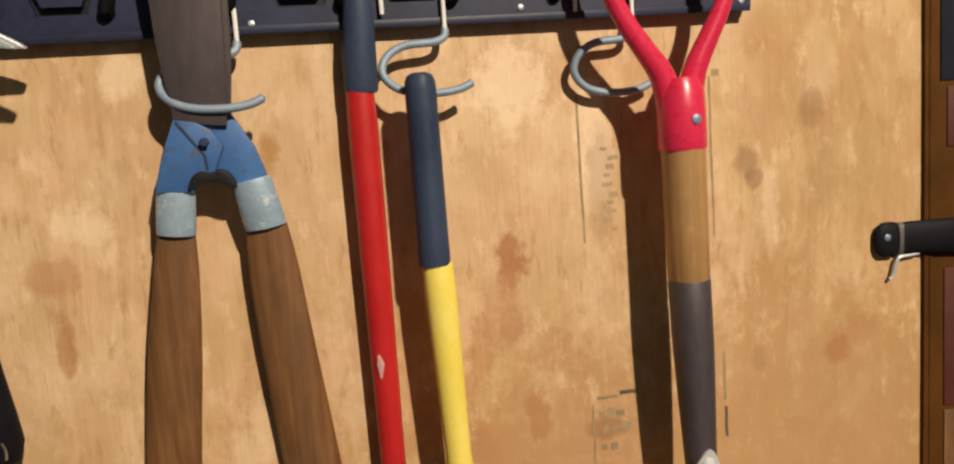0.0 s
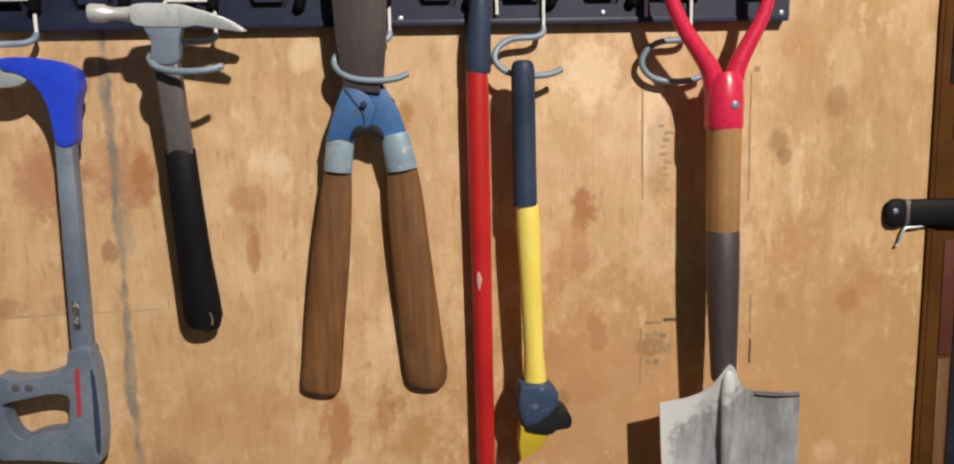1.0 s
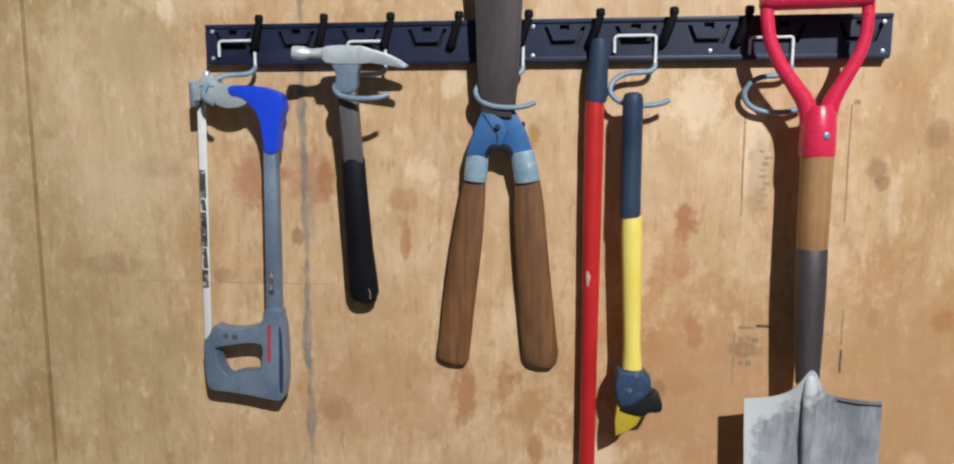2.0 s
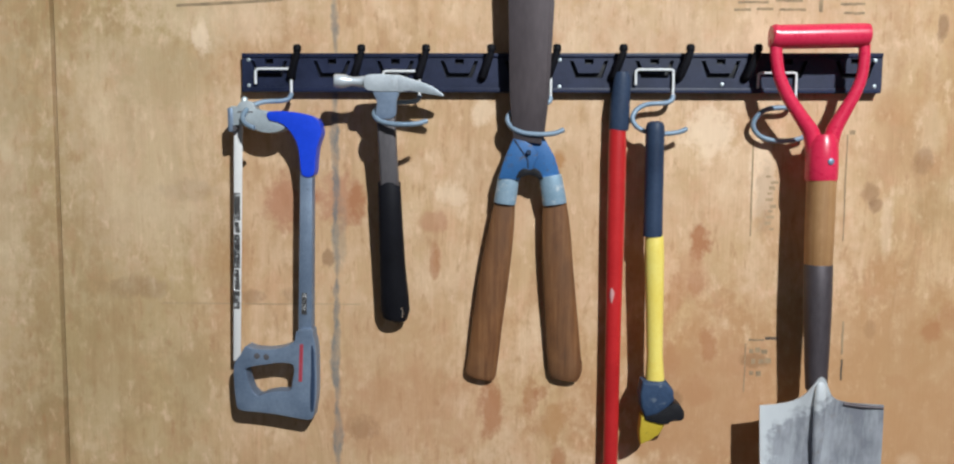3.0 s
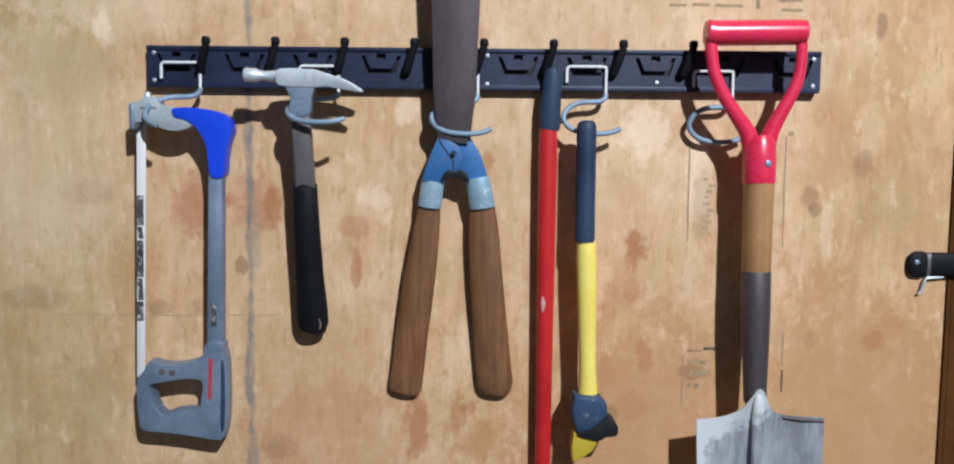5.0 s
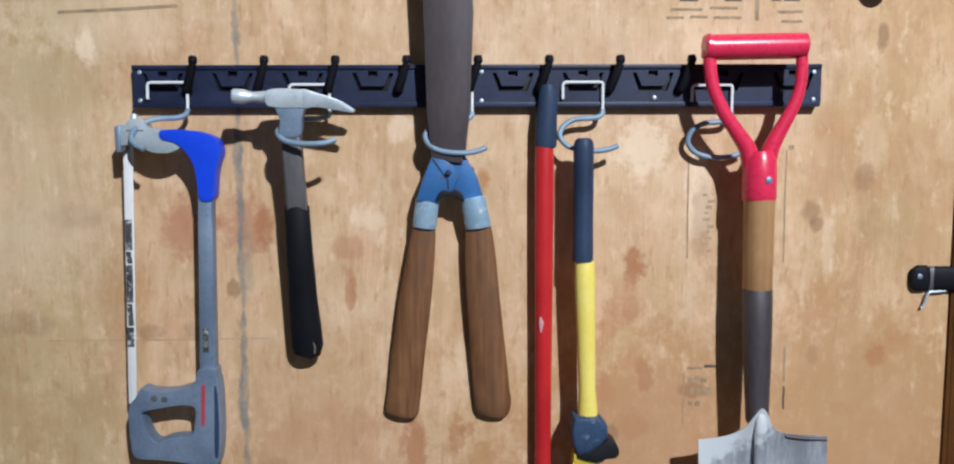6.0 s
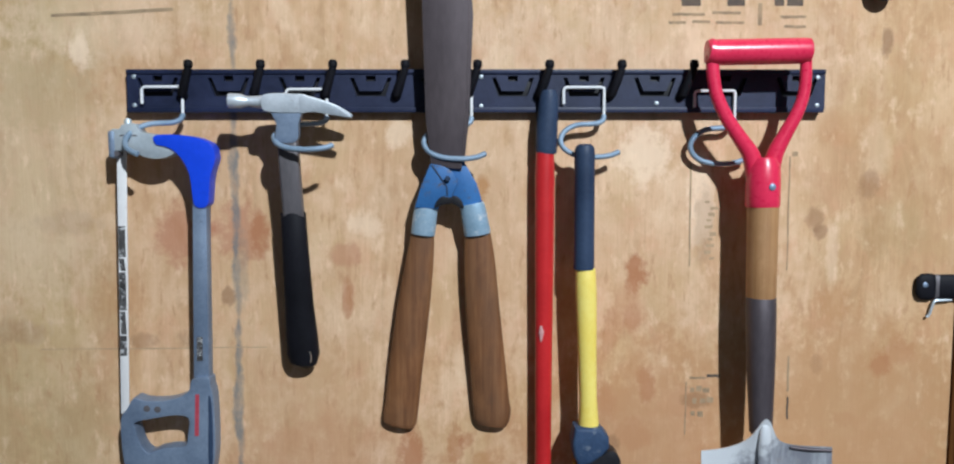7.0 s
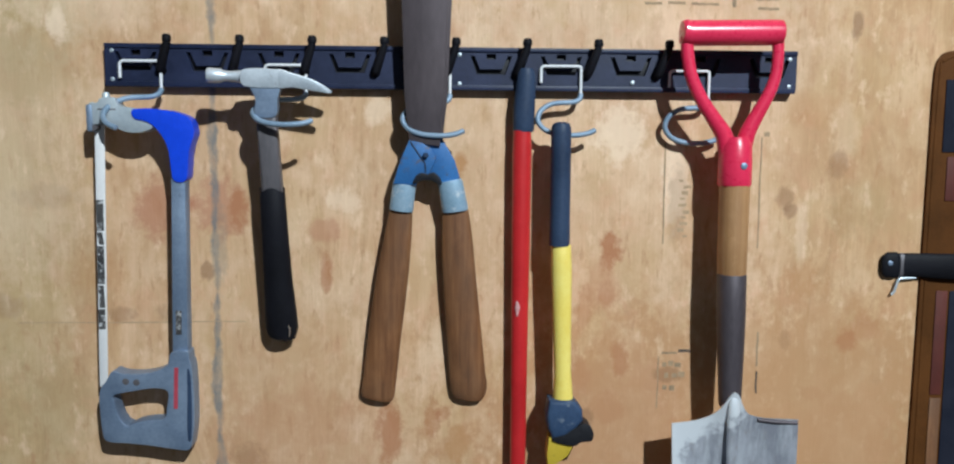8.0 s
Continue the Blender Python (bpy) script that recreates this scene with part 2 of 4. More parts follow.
M_WIRE = surface("zinc_wire", (0.18, 0.26, 0.37), (0.32, 0.41, 0.53), 0.55, 0.2, scale=110)
M_STEEL = surface("worn_steel", (0.42, 0.47, 0.53), (0.68, 0.73, 0.80), 0.42, 0.35, scale=70, wear=(0.25, 0.24, 0.25), wear_cut=0.66)
M_NECK = surface("dull_grey_shaft", (0.095, 0.088, 0.098), (0.165, 0.152, 0.165), 0.48, 0.3, scale=60, stretch=(1, 1, 0.3))
M_SAWGREY = surface("grey_cast_metal", (0.15, 0.20, 0.30), (0.29, 0.36, 0.49), 0.45, 0.35, scale=60, wear=(0.10, 0.11, 0.14), wear_cut=0.68)
M_CLIP = surface("bright_cast_clip", (0.42, 0.48, 0.54), (0.62, 0.68, 0.73), 0.4, 0.4, scale=60)
M_BLUE = surface("cobalt_blue_plastic", (0.012, 0.050, 0.62), (0.022, 0.080, 0.84), 0.36, scale=40, relief=0.05)
M_BLADEWHITE = surface("white_blade_paint", (0.74, 0.73, 0.74), (0.86, 0.84, 0.85), 0.45, scale=80, wear=(0.62, 0.40, 0.40), wear_cut=0.66)
M_BLADEINK = surface("worn_blade_print", (0.03, 0.028, 0.03), (0.09, 0.085, 0.085), 0.5, scale=150, wear=(0.66, 0.66, 0.68), wear_cut=0.57)
M_REDPRINT = surface("red_print", (0.36, 0.035, 0.06), (0.50, 0.08, 0.11), 0.5, scale=120)
M_SHEAR = surface("brown_patina_steel", (0.050, 0.040, 0.045), (0.100, 0.082, 0.090), 0.52, 0.35, scale=50, stretch=(1, 1, 0.25), wear=(0.20, 0.19, 0.20), wear_cut=0.70, spec=0.25)
M_SHEARBLUE = surface("worn_blue_paint", (0.030, 0.115, 0.32), (0.055, 0.180, 0.46), 0.5, 0.1, scale=80, wear=(0.10, 0.085, 0.085), wear_cut=0.60)
M_FERRULE = surface("ferrule_steel", (0.22, 0.36, 0.50), (0.44, 0.58, 0.72), 0.45, 0.3, scale=70, wear=(0.72, 0.76, 0.80), wear_cut=0.58)
M_RED = surface("red_paint", (0.42, 0.012, 0.016), (0.56, 0.022, 0.026), 0.36, scale=50, wear=(0.30, 0.05, 0.05), wear_cut=0.72, coat=0.2)
M_SCUFF = surface("bare_scuff", (0.50, 0.20, 0.20), (0.68, 0.42, 0.42), 0.5, scale=260)
M_YELLOW = surface("yellow_fibreglass", (0.84, 0.64, 0.10), (0.92, 0.78, 0.22), 0.42, scale=45, wear=(0.45, 0.33, 0.05), wear_cut=0.72)
M_OLIVE = surface("olive_yellow_paint", (0.46, 0.32, 0.02), (0.60, 0.44, 0.04), 0.5, scale=60, wear=(0.16, 0.12, 0.03), wear_cut=0.64)
M_DRED = surface("red_moulded_plastic", (0.62, 0.014, 0.065), (0.78, 0.035, 0.105), 0.3, scale=45, wear=(0.70, 0.20, 0.24), wear_cut=0.76, relief=0.06, coat=0.15)
M_SOCKET = surface("dark_forged_socket", (0.075, 0.062, 0.072), (0.135, 0.115, 0.13), 0.5, 0.4, scale=50, stretch=(1, 1, 0.3))


def spade_steel():
    """Grey working steel with scratches and dull rust film; a sheen is painted along the tread and one edge."""
    m, t, p = nodes_of("worn_spade_steel_sheen")
    v = coords(t)
    sep = t.nodes.new("ShaderNodeSeparateXYZ")
    link(t, v, sep.inputs[0])
    big = noise_of(t, coords(t, (1, 1, 0.6), (2.0, 0, 0.4)), 24, 5, 0.6)
    streak = noise_of(t, coords(t, (150, 150, 16)), 1.0, 5, 0.6)
    fine = noise_of(t, v, 420, 4, 0.6)
    c = ramp(t, big, [(0.34, (0.28, 0.29, 0.34)), (0.5, (0.42, 0.43, 0.49)), (0.66, (0.54, 0.56, 0.62))])
    c = mix(t, ramp(t, streak, [(0.46, 0.0), (0.66, 0.5)]), c, (0.66, 0.69, 0.74))
    film = noise_of(t, coords(t, (1, 1, 0.8), (5.0, 0, 1.0)), 55, 6, 0.7)
    c = mix(t, ramp(t, film, [(0.56, 0.0), (0.70, 0.45)]), c, (0.30, 0.25, 0.22))
    rag = math_node(t, "SUBTRACT", noise_of(t, v, 70, 6, 0.7), 0.5)
    # painted highlight: bright band under the tread and along the left edge
    a = math_node(t, "MULTIPLY", math_node(t, "SUBTRACT", sep.outputs[2], 1.143), 40.0)
    a = math_node(t, "SUBTRACT", a, math_node(t, "MULTIPLY", math_node(t, "SUBTRACT", sep.outputs[0], 0.325), 26.0))
    b = math_node(t, "MULTIPLY", math_node(t, "SUBTRACT", 0.300, sep.outputs[0]), 45.0)
    f = math_node(t, "ADD", math_node(t, "MAXIMUM", a, b), math_node(t, "MULTIPLY", rag, 3.2))
    f = ramp(t, f, [(0.1, 0.0), (0.75, 0.9)])
    c = mix(t, f, c, (0.82, 0.85, 0.90))
    link(t, c, p.inputs["Base Color"])
    p.inputs["Metallic"].default_value = 0.3
    link(t, math_node(t, "ADD", math_node(t, "MULTIPLY", fine, 0.25), 0.32), p.inputs["Roughness"])
    bump(t, p, math_node(t, "ADD", streak, fine), 0.12, 0.0008)
    return m


M_SPADE = spade_steel()
M_BARK = surface("dark_brown_case", (0.065, 0.025, 0.006), (0.115, 0.044, 0.011), 0.7, scale=60, spec=0.1)
M_DKRED = surface("dark_red_cloth", (0.065, 0.012, 0.008), (0.11, 0.022, 0.014), 0.7, scale=80)
M_NAVY = surface("navy_cloth", (0.008, 0.010, 0.020), (0.02, 0.022, 0.036), 0.8, scale=80, spec=0.15)
M_CHROME = surface("bright_chrome", (0.62, 0.63, 0.65), (0.82, 0.82, 0.84), 0.2, 0.95, scale=80)
M_PLASTER = surface("room_plaster", (0.024, 0.028, 0.036), (0.037, 0.042, 0.051), 0.85, scale=8)
M_CONCRETE = surface("concrete_floor", (0.036, 0.036, 0.038), (0.056, 0.056, 0.058), 0.8, scale=12)


def wood(name, dark, mid, pale, rough=0.55, seed=0.0, dirt=(0.09, 0.05, 0.03)):
    """A turned handle: grain along z, with handling dirt."""
    m, t, p = nodes_of(name)
    g = noise_of(t, coords(t, (170, 170, 7), (seed, seed * 2, 0)), 1.0, 6, 0.65)
    big = noise_of(t, coords(t, (20, 20, 9), (seed, 0, 2)), 1.0, 4)
    c = ramp(t, g, [(0.3, dark), (0.5, mid), (0.7, pale)])
    c = mix(t, ramp(t, big, [(0.40, 0.0), (0.66, 0.62)]), c, dirt)
    wornspot = noise_of(t, coords(t, (34, 34, 22), (seed * 3, 0, 5)), 1.0, 6, 0.7)
    c = mix(t, ramp(t, wornspot, [(0.52, 0.0), (0.68, 0.4)]), c, pale)
    link(t, c, p.inputs["Base Color"])
    p.inputs["Roughness"].default_value = rough
    bump(t, p, g, 0.25, 0.0008)
    return m


M_SHEARWOOD = wood("brown_handle_wood", (0.125, 0.050, 0.019), (0.195, 0.083, 0.031), (0.27, 0.126, 0.052), 0.55, 1.3)
M_ASH = wood("tan_ash_shaft", (0.34, 0.17, 0.065), (0.47, 0.26, 0.115), (0.56, 0.34, 0.17), 0.5, 4.1, (0.30, 0.16, 0.07))


# ---- building helpers ----
def part(name, bm, material, parent=None, label="", smooth=True):
    bmesh.ops.recalc_face_normals(bm, faces=bm.faces[:])
    me = bpy.data.meshes.new(name)
    bm.to_mesh(me)
    bm.free()
    if smooth:
        me.polygons.foreach_set("use_smooth", [True] * len(me.polygons))
        me.set_sharp_from_angle(angle=radians(38))
    me.materials.append(material)
    ob = new(name, me)
    if parent is not None:
        ob.parent = parent
        ob.matrix_parent_inverse = parent.matrix_basis.inverted()
    return tagged(ob, label)


def thing(name, at, label, category, group="", kind=""):
    ob = new(name)
    ob.empty_display_size = 0.02
    ob.matrix_basis = pose(*at)
    return tagged(ob, label, category, group, kind)


def box(x0, x1, y0, y1, z0, z1, bev=0.0, seg=2):
    bm = bmesh.new()
    bmesh.ops.create_cube(bm, size=1)
    for v in bm.verts:
        v.co = ((x0 + x1) / 2 + v.co.x * (x1 - x0), (y0 + y1) / 2 + v.co.y * (y1 - y0), (z0 + z1) / 2 + v.co.z * (z1 - z0))
    if bev:
        bmesh.ops.bevel(bm, geom=bm.edges[:], offset=bev, segments=seg, affect="EDGES", profile=0.5)
    return bm


def spline(pts, steps=6, closed=False):
    """A smooth line through the points (Catmull-Rom)."""
    p = [Vector(q) for q in pts]
    n = len(p)
    out = []
    for i in range(n if closed else n - 1):
        if closed:
            a, b, c, d = p[i - 1], p[i], p[(i + 1) % n], p[(i + 2) % n]
        else:
            a, b, c, d = p[max(i - 1, 0)], p[i], p[i + 1], p[min(i + 2, n - 1)]
        for k in range(steps):
            u = k / steps
            out.append(0.5 * ((2 * b) + (c - a) * u + (2 * a - 5 * b + 4 * c - d) * u * u + (3 * b - a - 3 * c + d) * u ** 3))
    if not closed:
        out.append(p[-1])
    return out


def prism(outline, y0, y1, bev=0.002, holes=(), seg=2):
    """A plate of that x, z outline (and holes) between two depths, its rims rounded."""
    bm = bmesh.new()
    edges = []
    for loop in (outline, *holes):
        vs = [bm.verts.new((q[0], y0, q[1])) for q in loop]
        edges += [bm.edges.new((vs[i], vs[(i + 1) % len(vs)])) for i in range(len(vs))]
    bmesh.ops.triangle_fill(bm, use_beauty=True, edges=edges)
    fs = bm.faces[:]
    ext = bmesh.ops.extrude_face_region(bm, geom=fs)
    new_verts = [g for g in ext["geom"] if isinstance(g, bmesh.types.BMVert)]
    for v in new_verts:
        v.co.y = y1
    bmesh.ops.recalc_face_normals(bm, faces=bm.faces[:])
    if bev:
        rims = [e for e in bm.edges if len(e.link_faces) == 2 and abs(e.verts[0].co.y - e.verts[1].co.y) < 1e-7
                and abs(e.calc_face_angle(0)) > 1.2]
        bmesh.ops.bevel(bm, geom=rims, offset=bev, segments=seg, affect="EDGES", profile=0.5, clamp_overlap=True)
    return bm


def tube(path, radii, sides=14, flat=1.0, cap=True, dome=0.0, bm=None):
    """A round bar along the path; radii one or one for each point; flat squashes it in depth."""
    bm = bm or bmesh.new()
    p = [Vector(q) for q in path]
    r = [radii] * len(p) if isinstance(radii, (int, float)) else list(radii)
    rings = []
    up = Vector((0, 1, 0))
    for i, q in enumerate(p):
        d = (p[min(i + 1, len(p) - 1)] - p[max(i - 1, 0)]).normalized()
        if abs(d.dot(up)) > 0.95:
            up = Vector((0, 0, 1)) if abs(d.z) < 0.9 else Vector((1, 0, 0))
        side = d.cross(up).normalized()
        up = side.cross(d).normalized()
        rings.append([bm.verts.new(q + (side * math.cos(a) + up * math.sin(a) * flat) * r[i])
                      for a in (2 * math.pi * k / sides for k in range(sides))])
    for a, b in zip(rings, rings[1:]):
        for k in range(sides):
            bm.faces.new((a[k], a[(k + 1) % sides], b[(k + 1) % sides], b[k]))
    if cap:
        for ring, q, nxt in ((rings[0], p[0], p[1]), (rings[-1], p[-1], p[-2])):
            if dome:
                tip = bm.verts.new(q + (q - nxt).normalized() * dome)
                for k in range(sides):
                    bm.faces.new((ring[k], ring[(k + 1) % sides], tip))
            else:
                bm.faces.new(ring)
    return bm


def turned(profile, x, y, sides=20, flat=1.0, lean=0.0, z_ref=0.0):
    """An upright round bar from (z, radius) pairs; lean shifts x with z."""
    return tube([(x + lean * (z - z_ref), y, z) for z, r in profile], [r for z, r in profile], sides, flat)


def disc(x, y, z, r, depth, sides=20, bev=0.0006):
    """A short round stud that sticks out of the wall."""
    return tube([(x, y, z), (x, y - depth * 0.7, z), (x, y - depth, z)], [r, r, r * 0.7], sides)


# ---- the room ----
wall = thing("wall_back", (0, 0, 0), "tan weathered plywood wall with stains and faded print", "wall", kind="structure")
JOINT = -0.712
part("plywood_sheet", box(JOINT + 0.0032, 3.2, 0.0, 0.018, 0.0, 4.2, 0.001, 1), M_PLY, wall)
part("plywood_sheet", box(-2.2, JOINT - 0.0032, 0.0, 0.018, 0.0, 4.2, 0.001, 1), M_PLY, wall)
part("backing", box(-2.3, 3.3, 0.019, 0.10, 0.0, 4.2), M_GROOVE, wall)
# unseen floor, ceiling and walls, added and kept dark to limit bounced light
tagged(part("floor", box(-2.3, 3.5, -5.1, 0.1, -0.1, -0.002), M_CONCRETE), "grey concrete garage floor", "floor", kind="structure")
tagged(part("ceiling", box(-2.3, 3.5, -5.1, 0.1, 4.2, 4.3), M_PLASTER), "plain dark garage ceiling", "ceiling", kind="structure")
tagged(part("wall_left", box(-2.4, -2.2, -5.1, -0.002, 0, 4.19), M_PLASTER), "plain dark plaster wall", "wall", kind="structure")
tagged(part("wall_right", box(3.2, 3.4, -5.1, -0.002, 0, 4.19), M_PLASTER), "plain dark plaster wall", "wall", kind="structure")
tagged(part("wall_front", box(-2.19, 3.19, -5.1, -4.9, 0, 4.19), M_PLASTER), "plain dark plaster wall", "wall", kind="structure")

# the lamp under the ceiling that lights the wall; its fixture is added, unseen
lamp = thing("ceiling_lamp", (LAMP[0], LAMP[1], 4.2), "unseen pendant lamp, its dark metal body added", "lamp")
TOP = LAMP[2]
part("canopy", turned([(4.198, 0.05), (4.17, 0.05), (4.165, 0.012), (TOP + 0.16, 0.012)], LAMP[0], LAMP[1]), M_BLACK, lamp)
# added cone, unseen: blocks the lamp's light from the ceiling
part("light_blocker", tube([(LAMP[0], LAMP[1], TOP + z) for z in (0.17, 0.155, 0.11, 0.03, 0.034, 0.105, 0.145, 0.15)], [0.02, 0.05, 0.10, 0.17, 0.165, 0.095, 0.045, 0.02], 32), M_BLACK, lamp, "added dark cone that keeps lamp light off the ceiling")


# ---- marks printed on the plywood ----
def mark(x0, x1, z0, z1, mat, lean=0.0):
    bm = bmesh.new()
    n = 7
    row = []
    rnd = random.Random(int((x0 + 3) * 9173 + z0 * 7919))
    tall = (z1 - z0) > (x1 - x0)
    for i in range(n + 1):
        u = i / n
        j = rnd.uniform(-0.0006, 0.0006)
        if tall:
            z = z0 + (z1 - z0) * u
            a, b = (x0 + lean * u + j, z), (x1 + lean * u + j * 0.5, z)
        else:
            x = x0 + (x1 - x0) * u
            a, b = (x, z0 + lean * u + j), (x, z1 + lean * u + j * 0.5)
        row.append([bm.verts.new((q[0], -0.0004, q[1])) for q in (a, b)])
    for a, b in zip(row, row[1:]):
        bm.faces.new((a[0], a[1], b[1], b[0]))
    return part("printed_mark", bm, mat, wall, "faded ink print", smooth=False)


mark(0.2715, 0.2732, 1.385, 1.515, M_INKPALE)
mark(0.3965, 0.3982, 1.380, 1.525, M_INKPALE)
mark(0.4025, 0.4050, 1.185, 1.215, M_INK)
mark(0.4020, 0.4045, 1.222, 1.268, M_INKPALE)
mark(0.2705, 0.2720, 1.165, 1.235, M_INKPALE)
mark(0.298, 0.315, 1.2405, 1.2445, M_INK)
mark(0.276, 0.296, 1.2385, 1.2410, M_INKPALE)
for k, (x, z) in enumerate(((0.277, 1.221), (0.2845, 1.222), (0.293, 1.2205), (0.280, 1.206), (0.290, 1.2065), (0.2985, 1.207), (0.278, 1.190), (0.287, 1.1885))):
    mark(x, x + 0.0055 + 0.0016 * (k % 3), z, z + 0.0060 + 0.0012 * (k % 2), M_INKPALE)
for k, z in enumerate((1.466, 1.4575, 1.449, 1.443, 1.434, 1.424, 1.4185, 1.410, 1.401, 1.394)):
    x = 0.291 + 0.0022 * (k * 7 % 4)
    mark(x, x + 0.006 + 0.0022 * (k * 5 % 3), z, z + 0.0026 + 0.0011 * (k % 3), M_INKFAINT)
for x, w in ((0.256, 0.024), (0.313, 0.022), (0.372, 0.012), (0.388, 0.020)):
    mark(x, x + w, 1.712, 1.738, M_INK)
for x0, x1, z in ((0.245, 0.285, 1.700), (0.295, 0.330, 1.702), (0.380, 0.412, 1.697), (0.240, 0.262, 1.690), (0.270, 0.292, 1.691),
                  (0.300, 0.335, 1.690), (0.385, 0.412, 1.685)):
    mark(x0, x1, z, z + 0.0032, M_INKPALE)
mark(0.352, 0.357, 1.688, 1.715, M_INKPALE)
mark(-0.530, -0.378, 1.6975, 1.7015, M_INKPALE, 0.008)
mark(-0.560, -0.270, 1.2768, 1.2780, M_INKFAINT, 0.003)
mark(0.400, 0.407, 1.5255, 1.5310, M_INKPALE)


# ---- the rail ----
RZ0, RZ1, RY = 1.5795, 1.6314, -0.012
rail = thing("tool_rail", (0, 0, 1.60), "long black plastic tool rail screwed to the plywood wall", "tool rail")
PITCH, FIRST, HALF = 0.0882, -0.3513, 0.4335
pegs = [FIRST + PITCH * i for i in range(9)]
holes = []
for i in range(-1, 9):
    cx = FIRST + PITCH * (i + 0.5)
    if not -0.41 < cx < 0.41:
        continue
    holes.append([(cx - 0.026, 1.6220), (cx - 0.021, 1.6220), (cx - 0.014, 1.6055), (cx + 0.014, 1.6055), (cx + 0.021, 1.6220),
                  (cx + 0.026, 1.6220), (cx + 0.018, 1.5990), (cx - 0.018, 1.5990)])
    holes.append([(cx - 0.006, 1.6175), (cx - 0.006, 1.6245), (cx + 0.006, 1.6245), (cx + 0.006, 1.6175)])
part("front_plate", prism([(-HALF, RZ0), (HALF - 0.002, RZ0 + 0.001), (HALF, RZ0 + 0.004), (HALF, RZ1), (-HALF, RZ1)], RY, RY + 0.007, 0.0,
                          [h[::-1] for h in holes]), M_RAIL, rail, smooth=False)
part("back_plate", box(-HALF + 0.001, HALF - 0.001, RY + 0.0072, 0.0, RZ0 + 0.001, RZ1 - 0.001, 0.001), M_BLACK, rail)
part("top_lip", box(-HALF, HALF, RY - 0.0022, RY - 0.0001, RZ1 - 0.005, RZ1 + 0.0006, 0.0008), M_RAIL, rail)
part("bottom_lip", box(-HALF, HALF - 0.0015, RY - 0.0025, RY - 0.0001, RZ0 - 0.0006, RZ0 + 0.006, 0.0010), M_RAIL, rail)
for x, z in ((-0.424, 1.623), (-0.424, 1.588), (0.424, 1.622), (0.424, 1.588), (0.006, 1.623), (0.006, 1.587), (0.224, 1.5905), (-0.218, 1.5905)):
    part("screw", disc(x, RY - 0.0003, z, 0.0026, 0.0014, 12), M_CLIP, rail, "small steel screw head")
for x in pegs[:8]:
    peg = part("peg", tube([(x - 0.013, RY + 0.004, 1.598), (x - 0.011, RY - 0.007, 1.602), (x - 0.005, RY - 0.013, 1.617),
                            (x, RY - 0.015, 1.632)], [0.0062, 0.0062, 0.0054, 0.0048], 10), M_RUBBER, rail, "black folding peg")
    part("knob", tube([(x, RY - 0.015, 1.6315), (x, RY - 0.015, 1.634), (x, RY - 0.015, 1.639), (x, RY - 0.015, 1.6415)], [0.0044, 0.0058, 0.0056, 0.004], 10), M_RUBBER, peg)


# ---- wire hooks ----
def wire_hook(x, z, out, wide, label, upto=11, drop=1.0):
    """A white frame on the rail, and below it a loop that reaches that far out of the wall."""
    h = thing("wire_hook", (x, RY, z), label, "hook", "wire hooks on the rail")
    o = pose(x, RY, z)
    f = [(-0.050, 0, -0.020), (-0.050, 0, -0.003), (-0.0485, 0, -0.0005), (-0.046, 0, 0.0005), (-0.003, 0, 0.0005), (-0.0005, 0, -0.0005), (0, 0, -0.003), (0, 0, -0.0345)]
    part("frame", tube([o @ Vector((a, -0.0050, c)) for a, b, c in f], 0.0019, 8), M_WHITEWIRE, h, "white coated wire frame")
    w = [(0, 0.00, -0.034), (-0.0015, 0.10, -0.0400), (-0.010, 0.20, -0.0440), (-0.034, 0.30, -0.0460), (-0.049, 0.48, -0.054),
         (-0.0545, 0.70, -0.066), (-0.048, 0.88, -0.077), (-0.034, 0.97, -0.0835), (-0.012, 1.0, -0.0855), (0.006, 0.97, -0.0835), (0.017, 0.90, -0.0790)]
    part("wire", tube(spline([o @ Vector((a * (wide if a < 0 else 1), -0.005 - b * out, -0.034 + (c + 0.034) * drop)) for a, b, c in w[:upto]], 5), 0.0034, 10, dome=0.002),
         M_WIRE, h, "bare zinc wire loop")


wire_hook(-0.363, 1.6095, 0.056, 1.0, "white and zinc wire hook on the rail, carrying the hacksaw", 8)
wire_hook(-0.185, 1.6065, 0.061, 1.0, "white and zinc wire hook on the rail, carrying the hammer", drop=0.80)
wire_hook(-0.006, 1.6065, 0.026, 1.06, "white and zinc wire hook on the rail, carrying the shears")
wire_hook(0.158, 1.6090, 0.014, 1.0, "white and zinc wire hook on the rail, behind the hatchet grip")
wire_hook(0.320, 1.6050, -0.004, 0.98, "white and zinc wire hook on the rail, behind the spade handle", drop=1.08)

# ---- hacksaw ----
SY = -0.048
saw = thing("hacksaw", (-0.38, SY, 1.11), "grey hacksaw with cobalt blue corner and white worn blade", "hacksaw")
